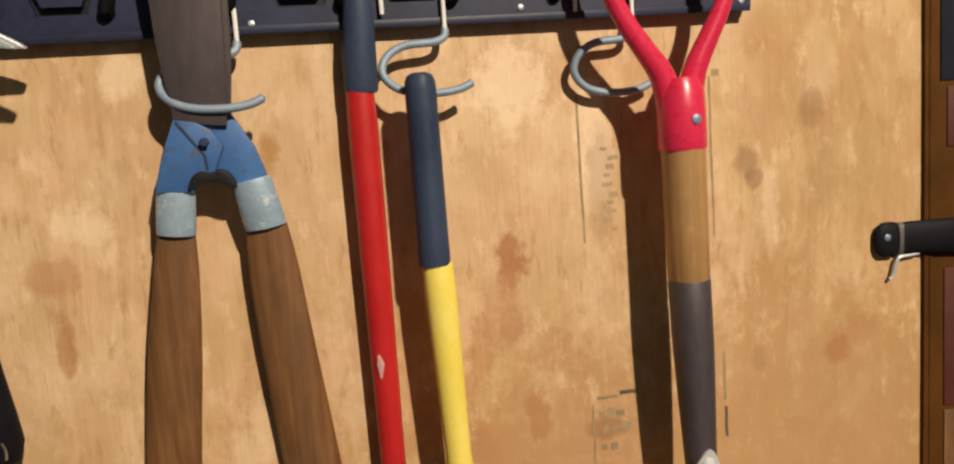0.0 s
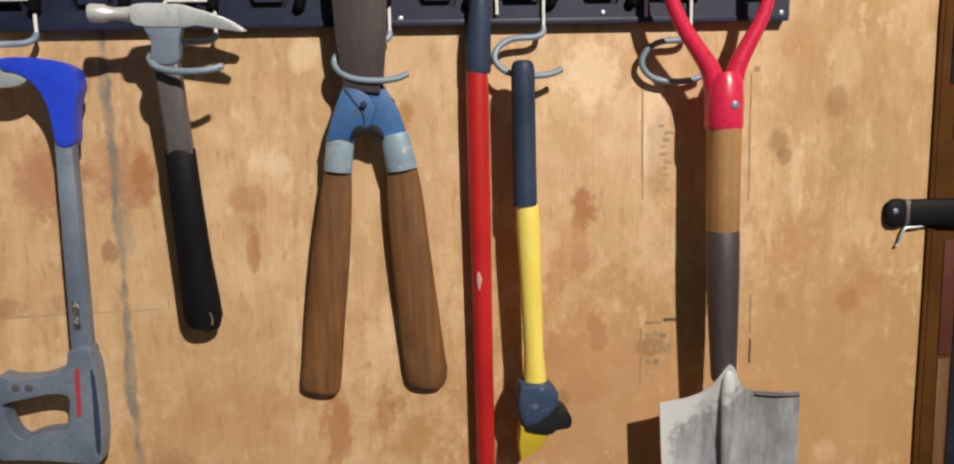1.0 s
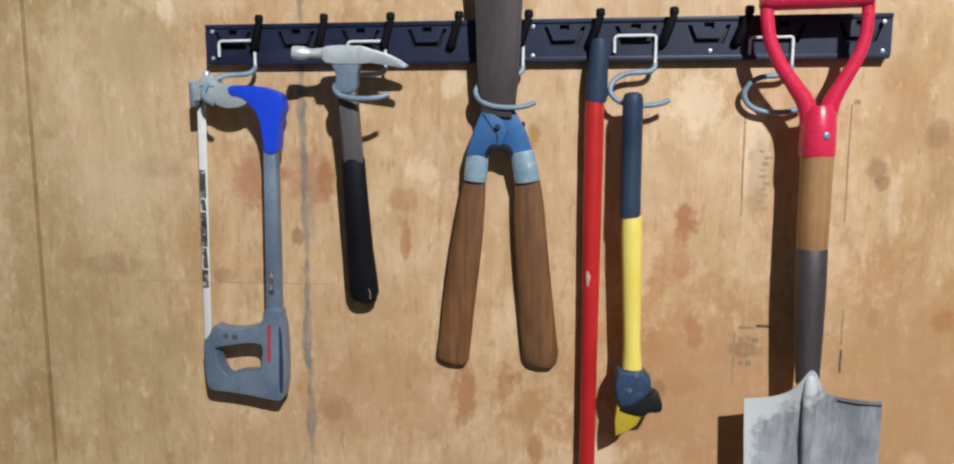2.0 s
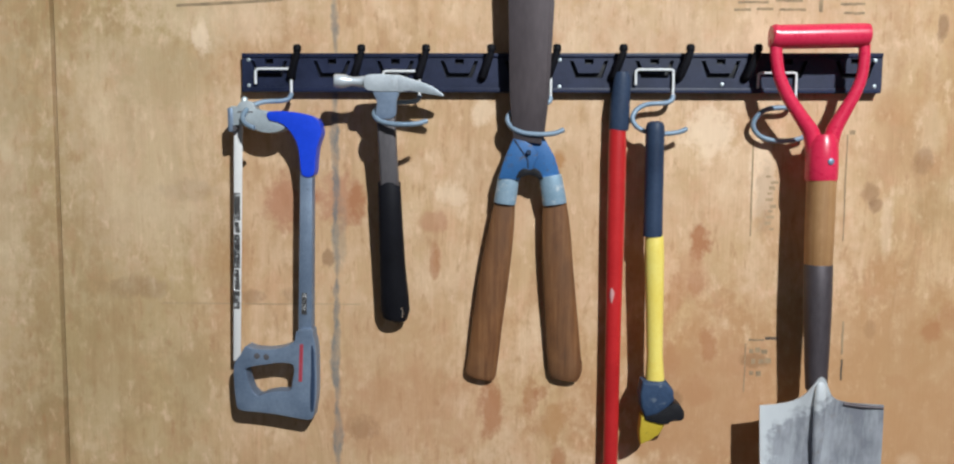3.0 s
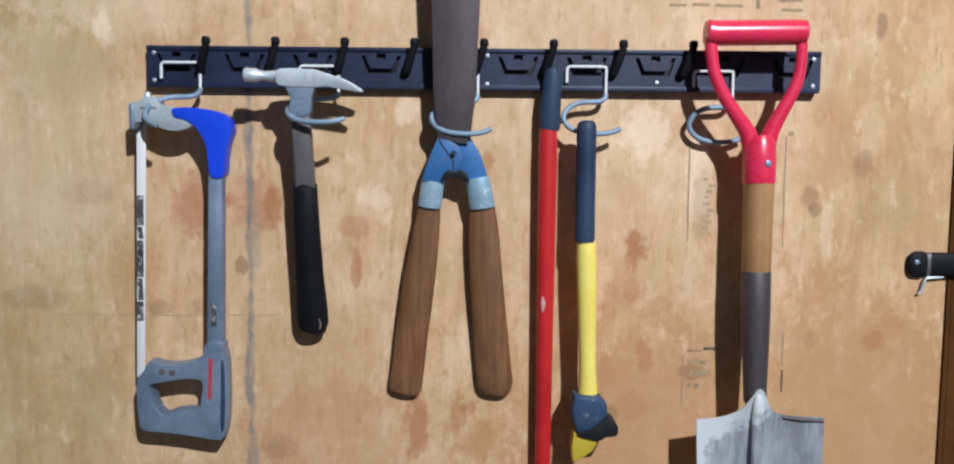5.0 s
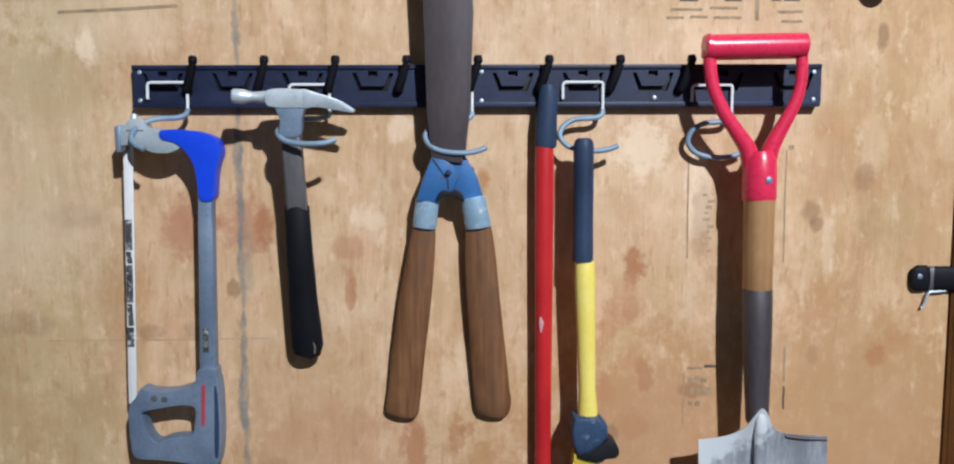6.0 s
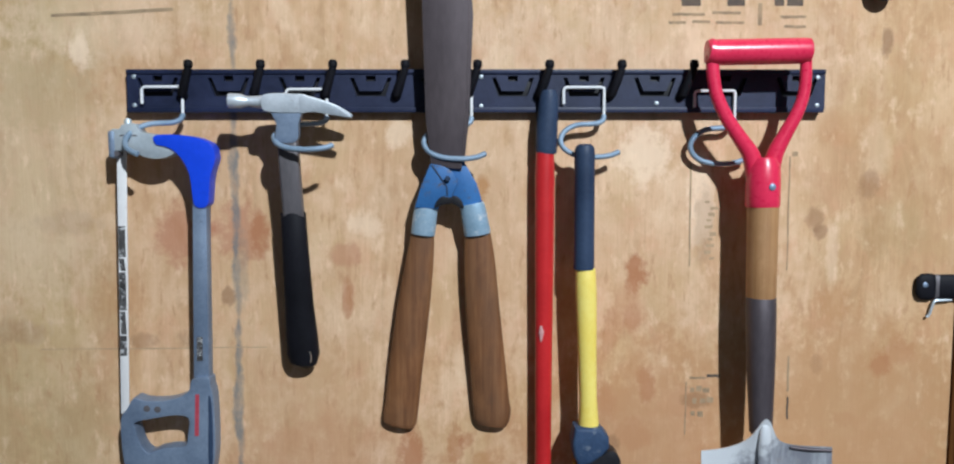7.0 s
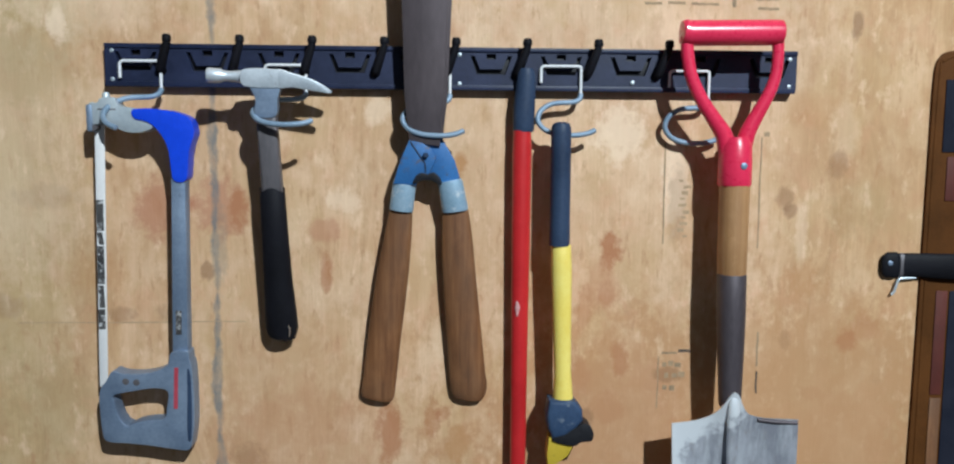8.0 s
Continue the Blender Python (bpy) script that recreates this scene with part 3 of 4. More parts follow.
clip = part("front_clip", prism([(q.x, q.z) for q in spline([(-0.432, 0, 1.5558), (-0.4231, 0, 1.5562), (-0.4182, 0, 1.5617), (-0.4033, 0, 1.5622), (-0.3985, 0, 1.5528),
            (-0.3816, 0, 1.5499), (-0.374, 0, 1.541), (-0.3640, 0, 1.534), (-0.3588, 0, 1.5281), (-0.3677, 0, 1.5232), (-0.3826, 0, 1.5212), (-0.3964, 0, 1.5241),
            (-0.4073, 0, 1.5301), (-0.4221, 0, 1.5311), (-0.432, 0, 1.532), (-0.433, 0, 1.5439)], 4, True)],
            SY - 0.011, SY + 0.011, 0.004), M_CLIP, saw, "bright cast metal blade clip")
part("clip_groove", box(-0.4225, -0.4015, SY - 0.0116, SY - 0.0100, 1.5478, 1.5494, 0.0004), M_NECK, clip)
part("blade_pin", tube([(-0.4275, SY - 0.012, 1.527), (-0.4275, SY + 0.012, 1.527)], 0.0036, 12), M_NECK, clip, "dark steel blade pin")
part("tension_screw", tube([(-0.4165, SY, 1.561), (-0.4165, SY, 1.566), (-0.4165, SY, 1.569)], [0.0046, 0.0046, 0.003], 12), M_CLIP, clip)
part("nose_band", box(-0.4365, -0.4285, SY - 0.0130, SY + 0.0130, 1.522, 1.5545, 0.003), M_SAWGREY, clip)
part("corner_sleeve", prism([(q.x, q.z) for q in spline([(-0.3812, 0, 1.548), (-0.3648, 0, 1.550), (-0.3499, 0, 1.549), (-0.3351, 0, 1.547), (-0.3223, 0, 1.5431),
            (-0.3144, 0, 1.5381), (-0.3108, 0, 1.5302), (-0.3098, 0, 1.5203), (-0.3138, 0, 1.5084), (-0.3168, 0, 1.4975), (-0.3187, 0, 1.4797), (-0.3205, 0, 1.4668),
            (-0.3272, 0, 1.4629), (-0.3360, 0, 1.4655), (-0.3385, 0, 1.4777), (-0.3395, 0, 1.4906), (-0.342, 0, 1.5054), (-0.348, 0, 1.5183), (-0.3569, 0, 1.5292),
            (-0.3668, 0, 1.5351), (-0.3795, 0, 1.5385)], 4, True)], SY - 0.013, SY + 0.008, 0.004, seg=3), M_BLUE, saw, "glossy cobalt blue sleeve")
part("back_bar", prism([(-0.3405, 1.475), (-0.3225, 1.475), (-0.3275, 1.245), (-0.3480, 1.245)], SY - 0.011, SY + 0.007, 0.004), M_SAWGREY, saw, "grey painted steel tube")
part("bar_label", prism([(-0.3405, 1.305), (-0.3335, 1.305), (-0.3345, 1.275), (-0.3415, 1.275)], SY - 0.0116, SY - 0.0105, 0.0), M_BLADEINK, saw)
blade = part("saw_blade", prism([(-0.4315, 1.533), (-0.4200, 1.533), (-0.4325, 1.205), (-0.4425, 1.205)], SY - 0.0008, SY + 0.0008, 0.0002), M_BLADEWHITE, saw, "thin white painted blade with worn black print")
for z0, z1, o in ((1.402, 1.440, 0.0), (1.385, 1.400, 0.004), (1.336, 1.383, 0.0), (1.306, 1.334, 0.003), (1.279, 1.304, 0.0)):
    xa = -0.4322 - (1.53 - z0) * 0.034
    xb = -0.4322 - (1.53 - z1) * 0.034
    part("print", prism([(xa + o * 0.6 + 0.0012, z0), (xa + 0.0096, z0), (xb + 0.0094 - o * 0.5, z1), (xb + 0.0012, z1)], SY - 0.0013, SY - 0.0009, 0.0), M_BLADEINK, blade)
outer = spline([(-0.434, 0, 1.2088), (-0.4275, 0, 1.2167), (-0.4195, 0, 1.2296), (-0.4083, 0, 1.2266), (-0.3905, 0, 1.2256), (-0.3737, 0, 1.2276), (-0.3598, 0, 1.2325),
                (-0.3509, 0, 1.2395), (-0.3465, 0, 1.2533), (-0.3275, 0, 1.2553), (-0.3248, 0, 1.2444), (-0.3220, 0, 1.2315), (-0.3212, 0, 1.1959), (-0.3220, 0, 1.1643),
                (-0.3250, 0, 1.1415), (-0.3300, 0, 1.1280), (-0.3519, 0, 1.1297), (-0.3757, 0, 1.1336), (-0.4033, 0, 1.1366), (-0.4305, 0, 1.1396), (-0.4355, 0, 1.1554),
                (-0.4369, 0, 1.1801), (-0.4369, 0, 1.1979)], 4, True)
inner = spline([(-0.4185, 0, 1.1989), (-0.3915, 0, 1.2048), (-0.3687, 0, 1.2078), (-0.3530, 0, 1.2038), (-0.3545, 0, 1.1841), (-0.3590, 0, 1.1685), (-0.3786, 0, 1.1665),
                (-0.3934, 0, 1.1635), (-0.4033, 0, 1.1595), (-0.4112, 0, 1.1663), (-0.4162, 0, 1.1781), (-0.4188, 0, 1.19)], 4, True)
grip = part("handle", prism([(q.x, q.z) for q in outer], SY - 0.016, SY + 0.006, 0.006, [[(q.x, q.z) for q in inner]], seg=3), M_SAWGREY, saw, "grey moulded closed handle")
part("red_stripe", prism([(-0.3432, 1.2345), (-0.3384, 1.2345), (-0.3412, 1.1821), (-0.3460, 1.1821)], SY - 0.0168, SY - 0.0155, 0.0), M_REDPRINT, grip, "small red print")
# darker blue strip down the handle's right edge
part("grip_edge", prism([(q.x, q.z) for q in spline([(-0.3275, 0, 1.232), (-0.3242, 0, 1.226), (-0.3234, 0, 1.196), (-0.3240, 0, 1.164), (-0.3262, 0, 1.142), (-0.3300, 0, 1.142),
            (-0.3300, 0, 1.170), (-0.3285, 0, 1.200)], 4, True)], SY - 0.0168, SY - 0.010, 0.001), M_GREYRUB, grip, "dark blue strip along the handle's right edge")
for x, z in ((-0.4035, 1.2165), (-0.3905, 1.2155)):
    part("dimple", disc(x, SY - 0.0155, z, 0.0042, 0.0010, 12), M_NECK, grip)

saw.matrix_basis = pose(-0.3844, -0.0235, 1.1057, 1.9) @ Matrix.Scale(1.0115, 4)

# ---- claw hammer ----
HY = -0.046
hammer = thing("claw_hammer", (-0.225, HY, 1.26), "steel claw hammer with black rubber grip resting on hook", "hammer")
head = part("head", prism([(q.x, q.z) for q in spline([(-0.2535, 0, 1.5985), (-0.2391, 0, 1.6015), (-0.218, 0, 1.6008), (-0.206, 0, 1.5985), (-0.2050, 0, 1.5830),
            (-0.2120, 0, 1.5800), (-0.2258, 0, 1.5795), (-0.2418, 0, 1.5800), (-0.2535, 0, 1.5835)], 4, True)], HY - 0.0125, HY + 0.0125, 0.004, seg=3), M_STEEL, hammer, "scuffed bare steel head")
part("poll", tube([(-0.252, HY, 1.5912), (-0.258, HY, 1.5914), (-0.270, HY, 1.5917), (-0.2755, HY, 1.5919), (-0.279, HY, 1.592), (-0.2915, HY, 1.5924), (-0.2940, HY, 1.5925)],
            [0.0080, 0.0070, 0.0058, 0.0066, 0.0084, 0.0088, 0.0078], 20), M_STEEL, head)
for s in (-1, 1):
    claw = prism([(q.x, q.z) for q in spline([(-0.216, 0, 1.6005), (-0.1968, 0, 1.5967), (-0.1746, 0, 1.5897), (-0.1603, 0, 1.5825), (-0.1508, 0, 1.5750), (-0.1643, 0, 1.5762),
            (-0.1824, 0, 1.5790), (-0.1966, 0, 1.5808), (-0.2130, 0, 1.5802)], 4, True)], HY + s * 0.003, HY + s * 0.0122, 0.0015)
    for v in claw.verts:
        v.co.y += s * (v.co.x + 0.214) * 0.10
    part("claw", claw, M_STEEL, head)
part("neck", prism([(q.x, q.z) for q in spline([(-0.2440, 0, 1.5820), (-0.2260, 0, 1.5840), (-0.2095, 0, 1.5820), (-0.2130, 0, 1.5660), (-0.2145, 0, 1.5480), (-0.2275, 0, 1.5440), (-0.2400, 0, 1.5480), (-0.2385, 0, 1.5660)], 4, True)],
            HY - 0.0112, HY + 0.0112, 0.004, seg=3), M_SAWGREY, head, "grey steel socket under the head")
part("shaft", prism([(-0.2395, 1.550), (-0.2150, 1.550), (-0.2130, 1.5005), (-0.2105, 1.4545), (-0.2360, 1.4545)], HY - 0.010, HY + 0.010, 0.005, seg=3), M_NECK, hammer, "dull grey shaft")
part("rubber_grip", tube([(-0.2240, HY, 1.4600), (-0.2240, HY, 1.4585), (-0.2225, HY, 1.40), (-0.2205, HY, 1.34), (-0.2185, HY, 1.300), (-0.2175, HY, 1.278), (-0.218, HY, 1.266), (-0.2195, HY, 1.2625)],
            [0.0140, 0.0152, 0.0165, 0.0180, 0.0200, 0.0206, 0.0170, 0.0085], 22, 0.72), M_RUBBER, hammer, "black rubber grip")
part("hang_ring", tube(spline([(-0.2085, HY - 0.0145, 1.286), (-0.2065, HY - 0.0148, 1.280), (-0.2075, HY - 0.0145, 1.272)], 4), 0.0011, 6), M_CHROME, hammer)

hammer.matrix_basis = pose(-0.2258, -0.0200, 1.2590, 7.4, 0, 6) @ Matrix.Scale(0.999, 4)

# ---- hedge shears ----
CY = -0.040
shears = thing("hedge_shears", (-0.03, CY, 1.18), "old hedge shears, brown blades up, worn wooden handles hanging down", "hedge shears")
part("blade", prism([(-0.0645, 1.76), (-0.052, 1.84), (-0.030, 1.84), (-0.0125, 1.76), (-0.0075, 1.69), (-0.0125, 1.57), (-0.0175, 1.509), (-0.0545, 1.513), (-0.0605, 1.57), (-0.0635, 1.69)],
            CY - 0.0075, CY - 0.003, 0.0012), M_SHEAR, shears, "brown patinated steel blade")
part("blade", prism([(-0.0600, 1.76), (-0.046, 1.85), (-0.026, 1.85), (-0.008, 1.76), (-0.0035, 1.69), (-0.0085, 1.57), (-0.0150, 1.511), (-0.0515, 1.509), (-0.057, 1.57), (-0.0595, 1.69)],
            CY + 0.0, CY + 0.0045, 0.0012), M_SHEAR, shears, "brown patinated steel blade")
for s, yy, xs in ((-1, CY - 0.009, [(-0.0550, 1.516), (-0.0400, 1.5135), (-0.0290, 1.507), (-0.0215, 1.494), (-0.0300, 1.474), (-0.0400, 1.472), (-0.0465, 1.461), (-0.0745, 1.463), (-0.0665, 1.490)]),
                  (1, CY - 0.0025, [(-0.0150, 1.519), (-0.0555, 1.515), (-0.051, 1.497), (-0.0400, 1.474), (-0.0270, 1.472), (-0.0195, 1.461), (0.0095, 1.463), (0.0005, 1.492)])):
    part("blue_tang", prism(xs, yy, yy + 0.0062, 0.0018), M_SHEARBLUE, shears, "worn blue painted casting")
part("pivot_bolt", tube([(-0.0345, CY - 0.0085, 1.498), (-0.0345, CY - 0.0130, 1.498), (-0.0345, CY - 0.0145, 1.498)], [0.0038, 0.0038, 0.0026], 6), M_GREYRUB, shears, "dark pivot bolt")
part("crossing_edge", prism([(-0.0545, 1.5140), (-0.0522, 1.5150), (-0.0345, 1.4885), (-0.0338, 1.4775), (-0.0358, 1.4775), (-0.0366, 1.4885)], CY - 0.0096, CY - 0.0085, 0.0002), M_GREYRUB, shears, "dark edge where the castings cross")
part("rubber_stop", prism([(q.x, q.z) for q in spline([(-0.0505, 0, 1.4635), (-0.0470, 0, 1.4725), (-0.040, 0, 1.4770), (-0.0325, 0, 1.4755), (-0.025, 0, 1.4770), (-0.0180, 0, 1.4715), (-0.015, 0, 1.4630),
            (-0.021, 0, 1.4640), (-0.027, 0, 1.4672), (-0.033, 0, 1.4680), (-0.040, 0, 1.4670), (-0.045, 0, 1.4645)], 3, True)], CY - 0.0108, CY + 0.007, 0.0012), M_BLACK, shears, "black rubber stop")
part("ferrule", tube([(-0.0600, CY, 1.467), (-0.0610, CY, 1.463), (-0.0652, CY + 0.0038, 1.432), (-0.0656, CY + 0.004, 1.429)], [0.0132, 0.0143, 0.0150, 0.0145], 22, 0.60), M_FERRULE, shears, "scratched steel ferrule")
part("ferrule", tube([(-0.0052, CY, 1.467), (-0.0044, CY, 1.463), (0.0012, CY + 0.0038, 1.432), (0.0016, CY + 0.004, 1.429)], [0.0140, 0.0152, 0.0164, 0.0160], 22, 0.60), M_FERRULE, shears, "scratched steel ferrule")


def handle(line):
    p = spline([(x, CY + 0.0055, z) for x, z, r in line], 4)
    r = [q.x for q in spline([(r, 0, 0) for x, z, r in line], 4)]
    return tube(p, r, 24, 0.38)


part("wooden_handle", handle([(-0.0655, 1.431, 0.0140), (-0.0700, 1.395, 0.0172), (-0.0785, 1.335, 0.0204), (-0.0880, 1.265, 0.0212), (-0.0935, 1.217, 0.0214), (-0.0965, 1.196, 0.0218), (-0.0980, 1.1865, 0.0208), (-0.0987, 1.1830, 0.0180)]),
     M_SHEARWOOD, shears, "worn brown turned handle")
part("wooden_handle", handle([(0.0015, 1.431, 0.0158), (0.0040, 1.395, 0.0192), (0.0078, 1.335, 0.0213), (0.0140, 1.265, 0.0226), (0.0182, 1.217, 0.0234), (0.0200, 1.202, 0.0238), (0.0194, 1.190, 0.0220), (0.0185, 1.1835, 0.0180)]),
     M_SHEARWOOD, shears, "worn brown turned handle")

shears.matrix_basis = pose(-0.0304, -0.0140, 1.1763, 3.3) @ Matrix.Scale(1.012, 4)

# ---- red bar ----
BY = -0.021
bar = thing("pry_bar", (0.085, BY, 0.74), "long red painted steel bar with black rubber top", "pry bar")
part("shaft", turned([(1.533, 0.0112), (1.50, 0.0122), (1.40, 0.0118), (1.25, 0.0106), (1.10, 0.0102), (0.90, 0.0100), (0.80, 0.0100)], 0.0850, BY, 18, 0.8), M_RED, bar, "glossy red paint with scuffs")
part("black_sleeve", tube([(0.0865, BY, 1.5275), (0.0865, BY, 1.531), (0.0870, BY, 1.56), (0.0885, BY, 1.582), (0.0890, BY - 0.002, 1.598), (0.0890, BY - 0.003, 1.606)],
            [0.0122, 0.0136, 0.0136, 0.0126, 0.0112, 0.0080], 18, 0.75), M_GREYRUB, bar, "blue-black rubber sleeve")
part("flat_claw", prism([(0.073, 0.81), (0.097, 0.81), (0.103, 0.745), (0.067, 0.745)], BY - 0.004, BY + 0.004, 0.002), M_RED, bar)
part("scuff", tube([(0.0805, BY - 0.0092, 1.314), (0.0815, BY - 0.0094, 1.306), (0.0810, BY - 0.0092, 1.294)], [0.001, 0.0032, 0.0008], 8, 0.25), M_SCUFF, bar, "pale scuff in the paint")

# ---- yellow handled hatchet ----
FY = -0.070
axe = thing("hatchet", (0.13, FY, 1.085), "hatchet with yellow fibreglass handle, black grip and collar", "hatchet")
part("grip", turned([(1.5385, 0.0060), (1.5365, 0.0100), (1.532, 0.0119), (1.525, 0.0124), (1.48, 0.0124), (1.42, 0.0125), (1.388, 0.0128)], 0.1295, FY, 20, 0.95, -0.003, 1.5), M_GREYRUB, axe, "blue-black rubber grip")
part("handle", turned([(1.393, 0.0100), (1.387, 0.0122), (1.36, 0.0130), (1.28, 0.0114), (1.23, 0.0106), (1.19, 0.0130)], 0.1318, FY, 20, 0.9, -0.030, 1.39), M_YELLOW, axe, "bright yellow fibreglass handle")
collar = part("collar", prism([(0.1192, 1.1968), (0.1278, 1.1965), (0.1510, 1.1960), (0.1605, 1.1850), (0.1615, 1.1715), (0.1530, 1.1618), (0.1397, 1.1519), (0.1239, 1.1479),
            (0.1179, 1.1618), (0.1160, 1.1777)], FY - 0.016, FY + 0.016, 0.005, seg=3), M_COLLAR, axe, "worn dark blue flared collar")
# spur at the right, carried on as a dark strip under the collar
part("spur", prism([(q.x, q.z) for q in spline([(0.1486, 0, 1.1600), (0.1600, 0, 1.1670), (0.1695, 0, 1.1650), (0.1750, 0, 1.1555), (0.1725, 0, 1.1455), (0.1590, 0, 1.1435),
            (0.1506, 0, 1.1390), (0.1260, 0, 1.1445), (0.1270, 0, 1.1510)], 3, True)], FY - 0.0145, FY + 0.014, 0.003), M_BLACK, collar, "black spur with dark strip under the collar")
part("axe_head", prism([(0.1195, 1.149), (0.1516, 1.149), (0.1500, 1.135), (0.1440, 1.1240), (0.1318, 1.1150), (0.1189, 1.1090), (0.1170, 1.127)], FY - 0.011, FY + 0.011, 0.003), M_OLIVE, axe, "olive yellow painted head")

axe.matrix_basis = pose(0.1312, -0.047, 1.0815) @ Matrix.Scale(1.0085, 4)

# ---- spade ----
GY = -0.060
spade = thing("garden_spade", (0.345, GY, 0.88), "garden spade with red handle, ash shaft and worn steel blade", "spade")
dh = part("d_handle", tube([(0.2705, GY - 0.006, 1.6475), (0.2725, GY - 0.006, 1.6475), (0.279, GY - 0.006, 1.6455), (0.33, GY - 0.006, 1.6465), (0.385, GY - 0.006, 1.6475), (0.3905, GY - 0.006, 1.6475), (0.3925, GY - 0.006, 1.6475)],
            [0.0120, 0.0148, 0.0152, 0.0152, 0.0152, 0.0148, 0.0120], 24), M_DRED, spade, "glossy red moulded grip")
for pts, rr in (([(0.2775, GY - 0.006, 1.642), (0.2785, GY - 0.006, 1.620), (0.2835, GY - 0.006, 1.595), (0.2960, GY - 0.005, 1.569), (0.3130, GY - 0.003, 1.545), (0.3270, GY - 0.001, 1.525), (0.3340, GY, 1.500)],
                 [0.0082, 0.0078, 0.0078, 0.0082, 0.0090, 0.0105, 0.0120]),
                ([(0.3870, GY - 0.006, 1.644), (0.3880, GY - 0.006, 1.622), (0.3860, GY - 0.006, 1.597), (0.3790, GY - 0.005, 1.575), (0.3670, GY - 0.003, 1.551), (0.3560, GY - 0.001, 1.528), (0.3500, GY, 1.502)],
                 [0.0074, 0.0070, 0.0070, 0.0076, 0.0086, 0.0100, 0.0112])):
    p = spline(pts, 4)
    part("arm", tube(p, [q.x for q in spline([(r, 0, 0) for r in rr], 4)], 16, 0.85), M_DRED, dh)
part("red_socket", turned([(1.522, 0.0150), (1.512, 0.0195), (1.49, 0.0203), (1.466, 0.0203), (1.463, 0.0190)], 0.3425, GY, 24, 0.95), M_DRED, dh, "red moulded socket")
part("rivet", disc(0.3465, GY - 0.0185, 1.4875, 0.0042, 0.0022, 14), M_SAWGREY, dh, "dull steel rivet")
part("wooden_shaft", turned([(1.468, 0.0182), (1.40, 0.0178), (1.356, 0.0175), (1.350, 0.0150), (1.340, 0.0150)], 0.3430, GY, 24), M_ASH, spade, "tan ash wood shaft")
part("socket", turned([(1.355, 0.0172), (1.353, 0.0180), (1.30, 0.0176), (1.25, 0.0160), (1.225, 0.0150), (1.205, 0.0142), (1.190, 0.0136), (1.184, 0.0090)], 0.3430, GY, 22, 0.95, -0.020, 1.355), M_SOCKET, spade, "dark forged steel socket")


def spade_blade():
    bm = bmesh.new()
    nx, nz = 64, 48
    grid = []
    for side in (0, 1):
        rows = []
        for j in range(nz + 1):
            v = j / nz
            row = []
            for i in range(nx + 1):
                u = i / nx * 2 - 1
                top = 1.1675 + 0.0125 * math.exp(-((u + 0.08) / 0.34) ** 2) + 0.026 * math.exp(-((u + 0.06) / 0.16) ** 2) + (0.004 * (1 + u) if u < 0 else 0.0045)
                z = top + (0.885 - 0.02 * (1 - u * u) - top) * v
                w = 0.0795 - 0.012 * v ** 1.5
                x = 0.3520 + 0.004 * v + u * w
                dish = 0.016 * (1 - u * u) * (0.35 + 0.65 * min(1, v * 4)) - 0.0160 * math.exp(-((u + 0.06) / 0.21) ** 2) * max(0, 1 - v * 2.2)
                y = GY - 0.006 + dish + side * 0.0022
                row.append(bm.verts.new((x, y, z)))
            rows.append(row)
        grid.append(rows)
        for j in range(nz):
            for i in range(nx):
                bm.faces.new((rows[j][i], rows[j][i + 1], rows[j + 1][i + 1], rows[j + 1][i]))
    a, b = grid
    for j in range(nz):
        for i in (0, nx):
            bm.faces.new((a[j][i], a[j + 1][i], b[j + 1][i], b[j][i]))
    for i in range(nx):
        for j in (0, nz):
            bm.faces.new((a[j][i], a[j][i + 1], b[j][i + 1], b[j][i]))
    return bm


sb = part("blade", spade_blade(), M_SPADE, spade, "worn steel blade with painted sheen")
part("tread", tube([(0.382, GY - 0.001, 1.1705), (0.405, GY - 0.004, 1.1685), (0.431, GY - 0.005, 1.1680)], 0.0024, 10), M_SOCKET, sb, "dark folded tread")
part("frog", tube([(0.3464, GY - 0.0125, 1.2040), (0.3468, GY - 0.0135, 1.195), (0.3474, GY - 0.0120, 1.175), (0.3482, GY - 0.0090, 1.150), (0.3490, GY - 0.004, 1.11), (0.3495, GY + 0.002, 1.07)],
            [0.0040, 0.0066, 0.0078, 0.0076, 0.0060, 0.003], 14, 0.5), M_SPADE, sb, "ridge down the blade's middle")

spade.matrix_basis = pose(0.3480, -0.0596, 0.8755, -0.9) @ Matrix.Scale(1.0070, 4)

# ---- dark case and black wall grip beside the spade ----
case = thing("tool_case", (0.68, 0, 0.95), "flat dark brown tool case with red and navy trim", "tool case")
part("body", prism([(q.x, q.z) for q in spline([(0.6165, 0, 1.600), (0.6225, 0, 1.628), (0.642, 0, 1.637), (0.70, 0, 1.637), (0.755, 0, 1.630), (0.765, 0, 1.60), (0.768, 0, 1.30), (0.765, 0, 1.0), (0.75, 0, 0.95),
            (0.64, 0, 0.95), (0.6155, 0, 0.98), (0.6150, 0, 1.25), (0.6160, 0, 1.50)], 4, True)], -0.0045, -0.0002, 0.0015), M_BARK, case)
part("piping", tube(spline([(0.6215, -0.0042, 0.99), (0.6215, -0.0042, 1.30), (0.6225, -0.0042, 1.59), (0.629, -0.0042, 1.624), (0.65, -0.0042, 1.630)], 5), 0.0016, 8), M_BARK, case)
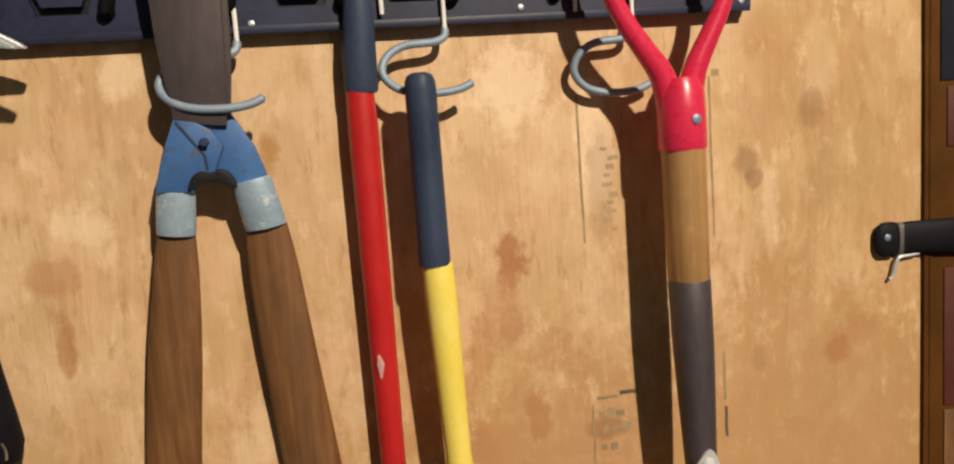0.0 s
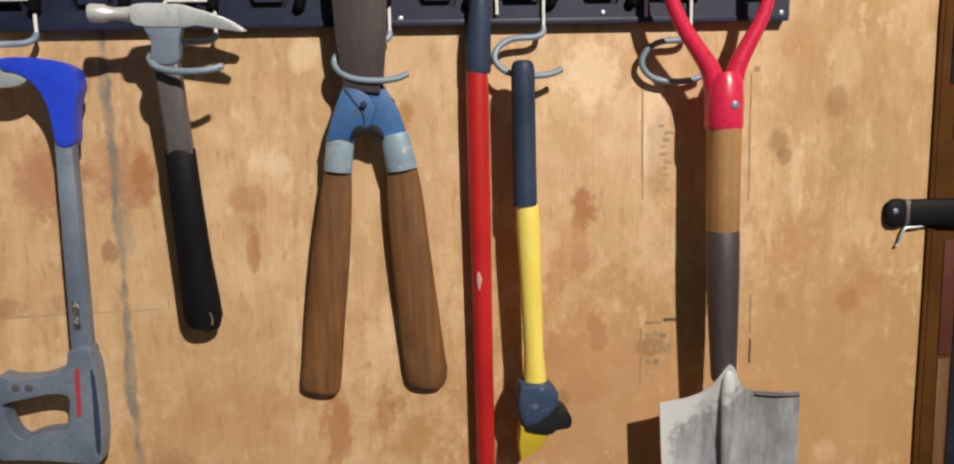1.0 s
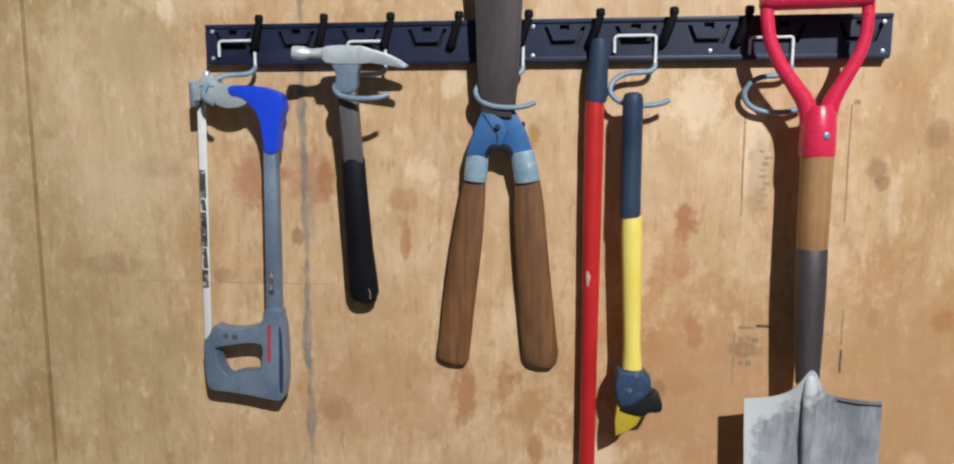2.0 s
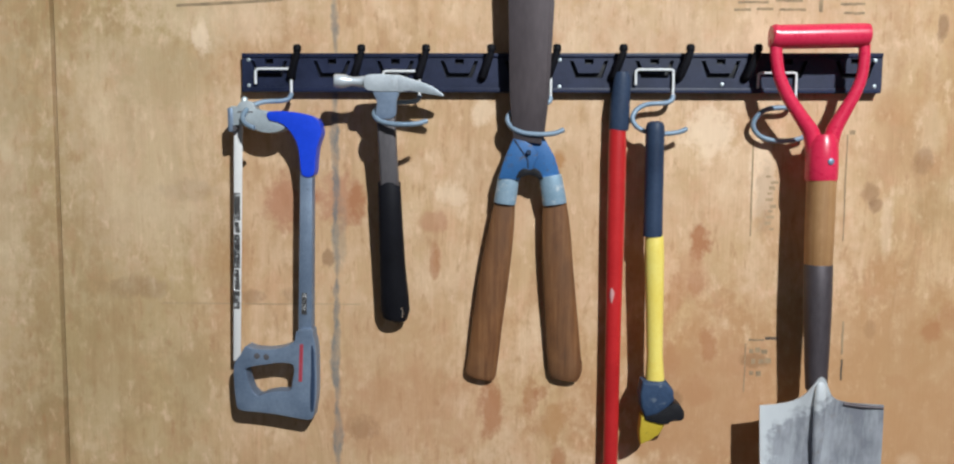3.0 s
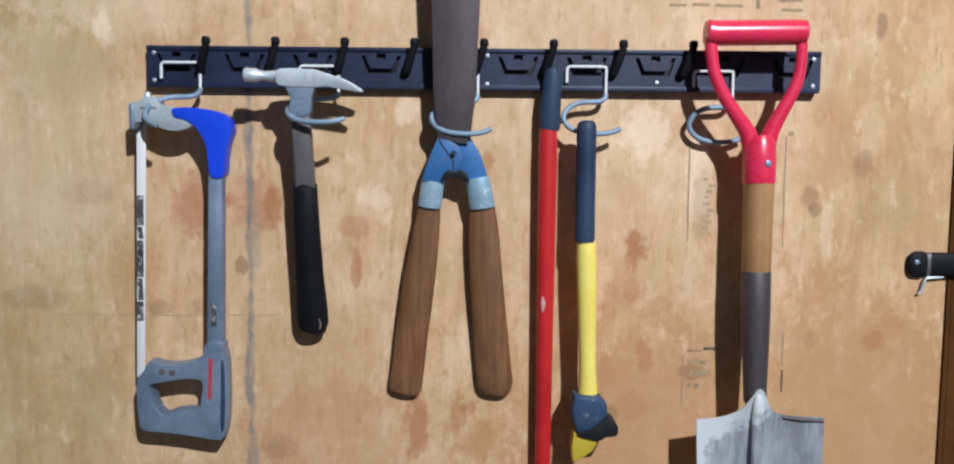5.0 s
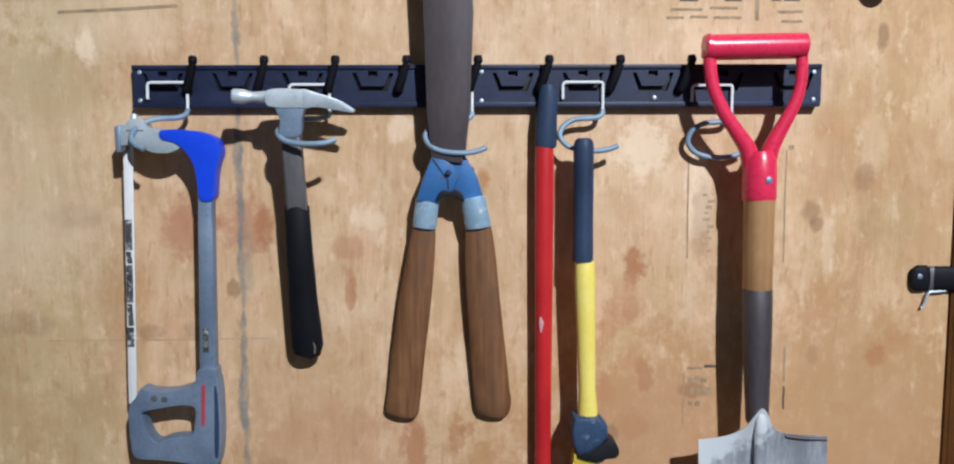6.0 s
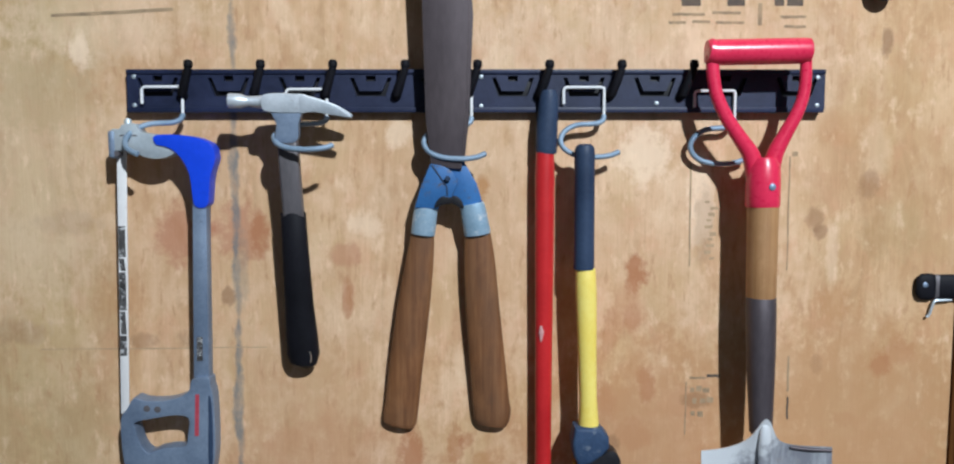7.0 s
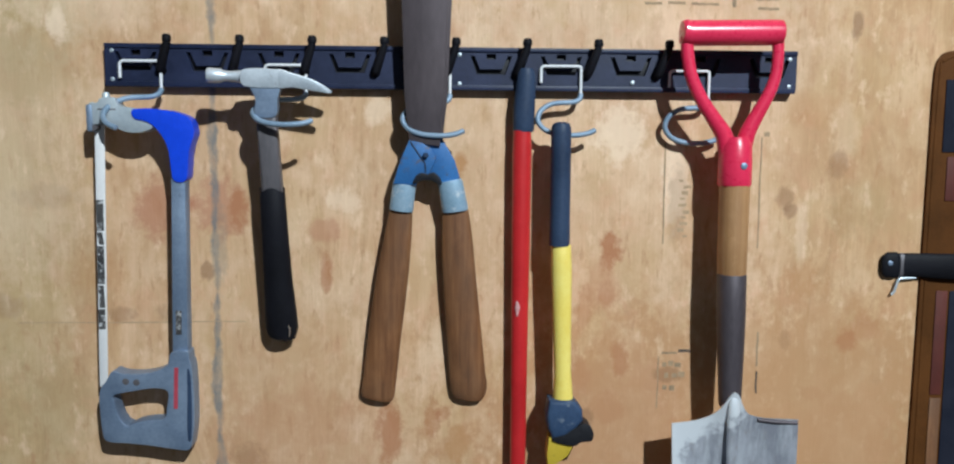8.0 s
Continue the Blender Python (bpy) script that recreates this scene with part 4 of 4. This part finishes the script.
part("red_trim", box(0.6365, 0.652, -0.0060, -0.0042, 1.185, 1.325, 0.0006), M_DKRED, case, "dark red trim")
part("red_trim", box(0.6395, 0.660, -0.0060, -0.0042, 1.444, 1.501, 0.0006), M_DKRED, case, "dark red trim")
part("navy_panel", box(0.632, 0.74, -0.0060, -0.0042, 1.507, 1.600, 0.0006), M_NAVY, case, "navy cloth panel")
part("navy_panel", box(0.6545, 0.74, -0.0060, -0.0042, 1.00, 1.325, 0.0006), M_NAVY, case, "navy cloth panel")
part("strap", box(0.637, 0.652, -0.0060, -0.0042, 0.99, 1.180, 0.0006), M_SHEARWOOD, case, "brown leather strap")

gripper = thing("wall_grip", (0.58, -0.03, 1.36), "black rubber wall grip with steel wire clip over dark case", "wall grip")
GX, GZ = 0.5610, 1.3595
part("barrel", tube([(GX + 0.026, -0.0056, GZ), (GX + 0.030, -0.0060, GZ), (GX + 0.052, -0.0075, GZ), (GX + 0.066, -0.0115, GZ - 0.0005), (0.65, -0.0125, GZ - 0.001), (0.745, -0.0125, GZ - 0.002)],
            [0.0145, 0.0158, 0.0160, 0.0165, 0.0172, 0.0172], 24, 0.33), M_RUBBER, gripper, "flat black rubber strap")
cap = part("end_cap", tube([(GX, -0.0050, GZ), (GX + 0.0020, -0.0052, GZ), (GX + 0.0065, -0.0056, GZ), (GX + 0.018, -0.0056, GZ), (GX + 0.0215, -0.0056, GZ), (GX + 0.023, -0.0056, GZ)],
            [0.0085, 0.0132, 0.0168, 0.0172, 0.0160, 0.0120], 24, 0.30), M_RUBBER, gripper, "rounded black end cap")
part("screw", disc(GX + 0.0090, -0.0095, GZ + 0.003, 0.0034, 0.0022, 10), M_SAWGREY, cap, "dull screw")
part("band", tube([(GX + 0.0225, -0.0056, GZ), (GX + 0.0230, -0.0056, GZ), (GX + 0.0285, -0.0058, GZ), (GX + 0.0290, -0.0058, GZ)], [0.0120, 0.0158, 0.0158, 0.0120], 24, 0.31), M_NECK, gripper, "grey band")
part("clip", tube(spline([(GX + 0.046, -0.0060, GZ - 0.0165), (GX + 0.034, -0.0060, GZ - 0.0175), (GX + 0.025, -0.0058, GZ - 0.0185), (GX + 0.0215, -0.0054, GZ - 0.026), (GX + 0.019, -0.0048, GZ - 0.036), (GX + 0.0155, -0.0042, GZ - 0.0395)], 4), 0.0018, 8), M_CLIP, gripper, "bright steel wire clip")
part("bracket", box(0.690, 0.735, -0.0085, -0.0066, GZ - 0.022, GZ + 0.020, 0.002), M_BLACK, gripper)

# ---- black knob high on the wall ----
knob = thing("coat_peg", (0.502, 0, 1.731), "small round black coat peg screwed into the plywood", "coat peg")
part("stem", tube([(0.502, 0.001, 1.731), (0.502, -0.014, 1.731)], 0.007, 12), M_BLACK, knob)
part("cap", tube([(0.502, -0.012, 1.731), (0.502, -0.014, 1.731), (0.502, -0.019, 1.731), (0.502, -0.022, 1.731)], [0.012, 0.0165, 0.0165, 0.012], 22), M_BLACK, knob)
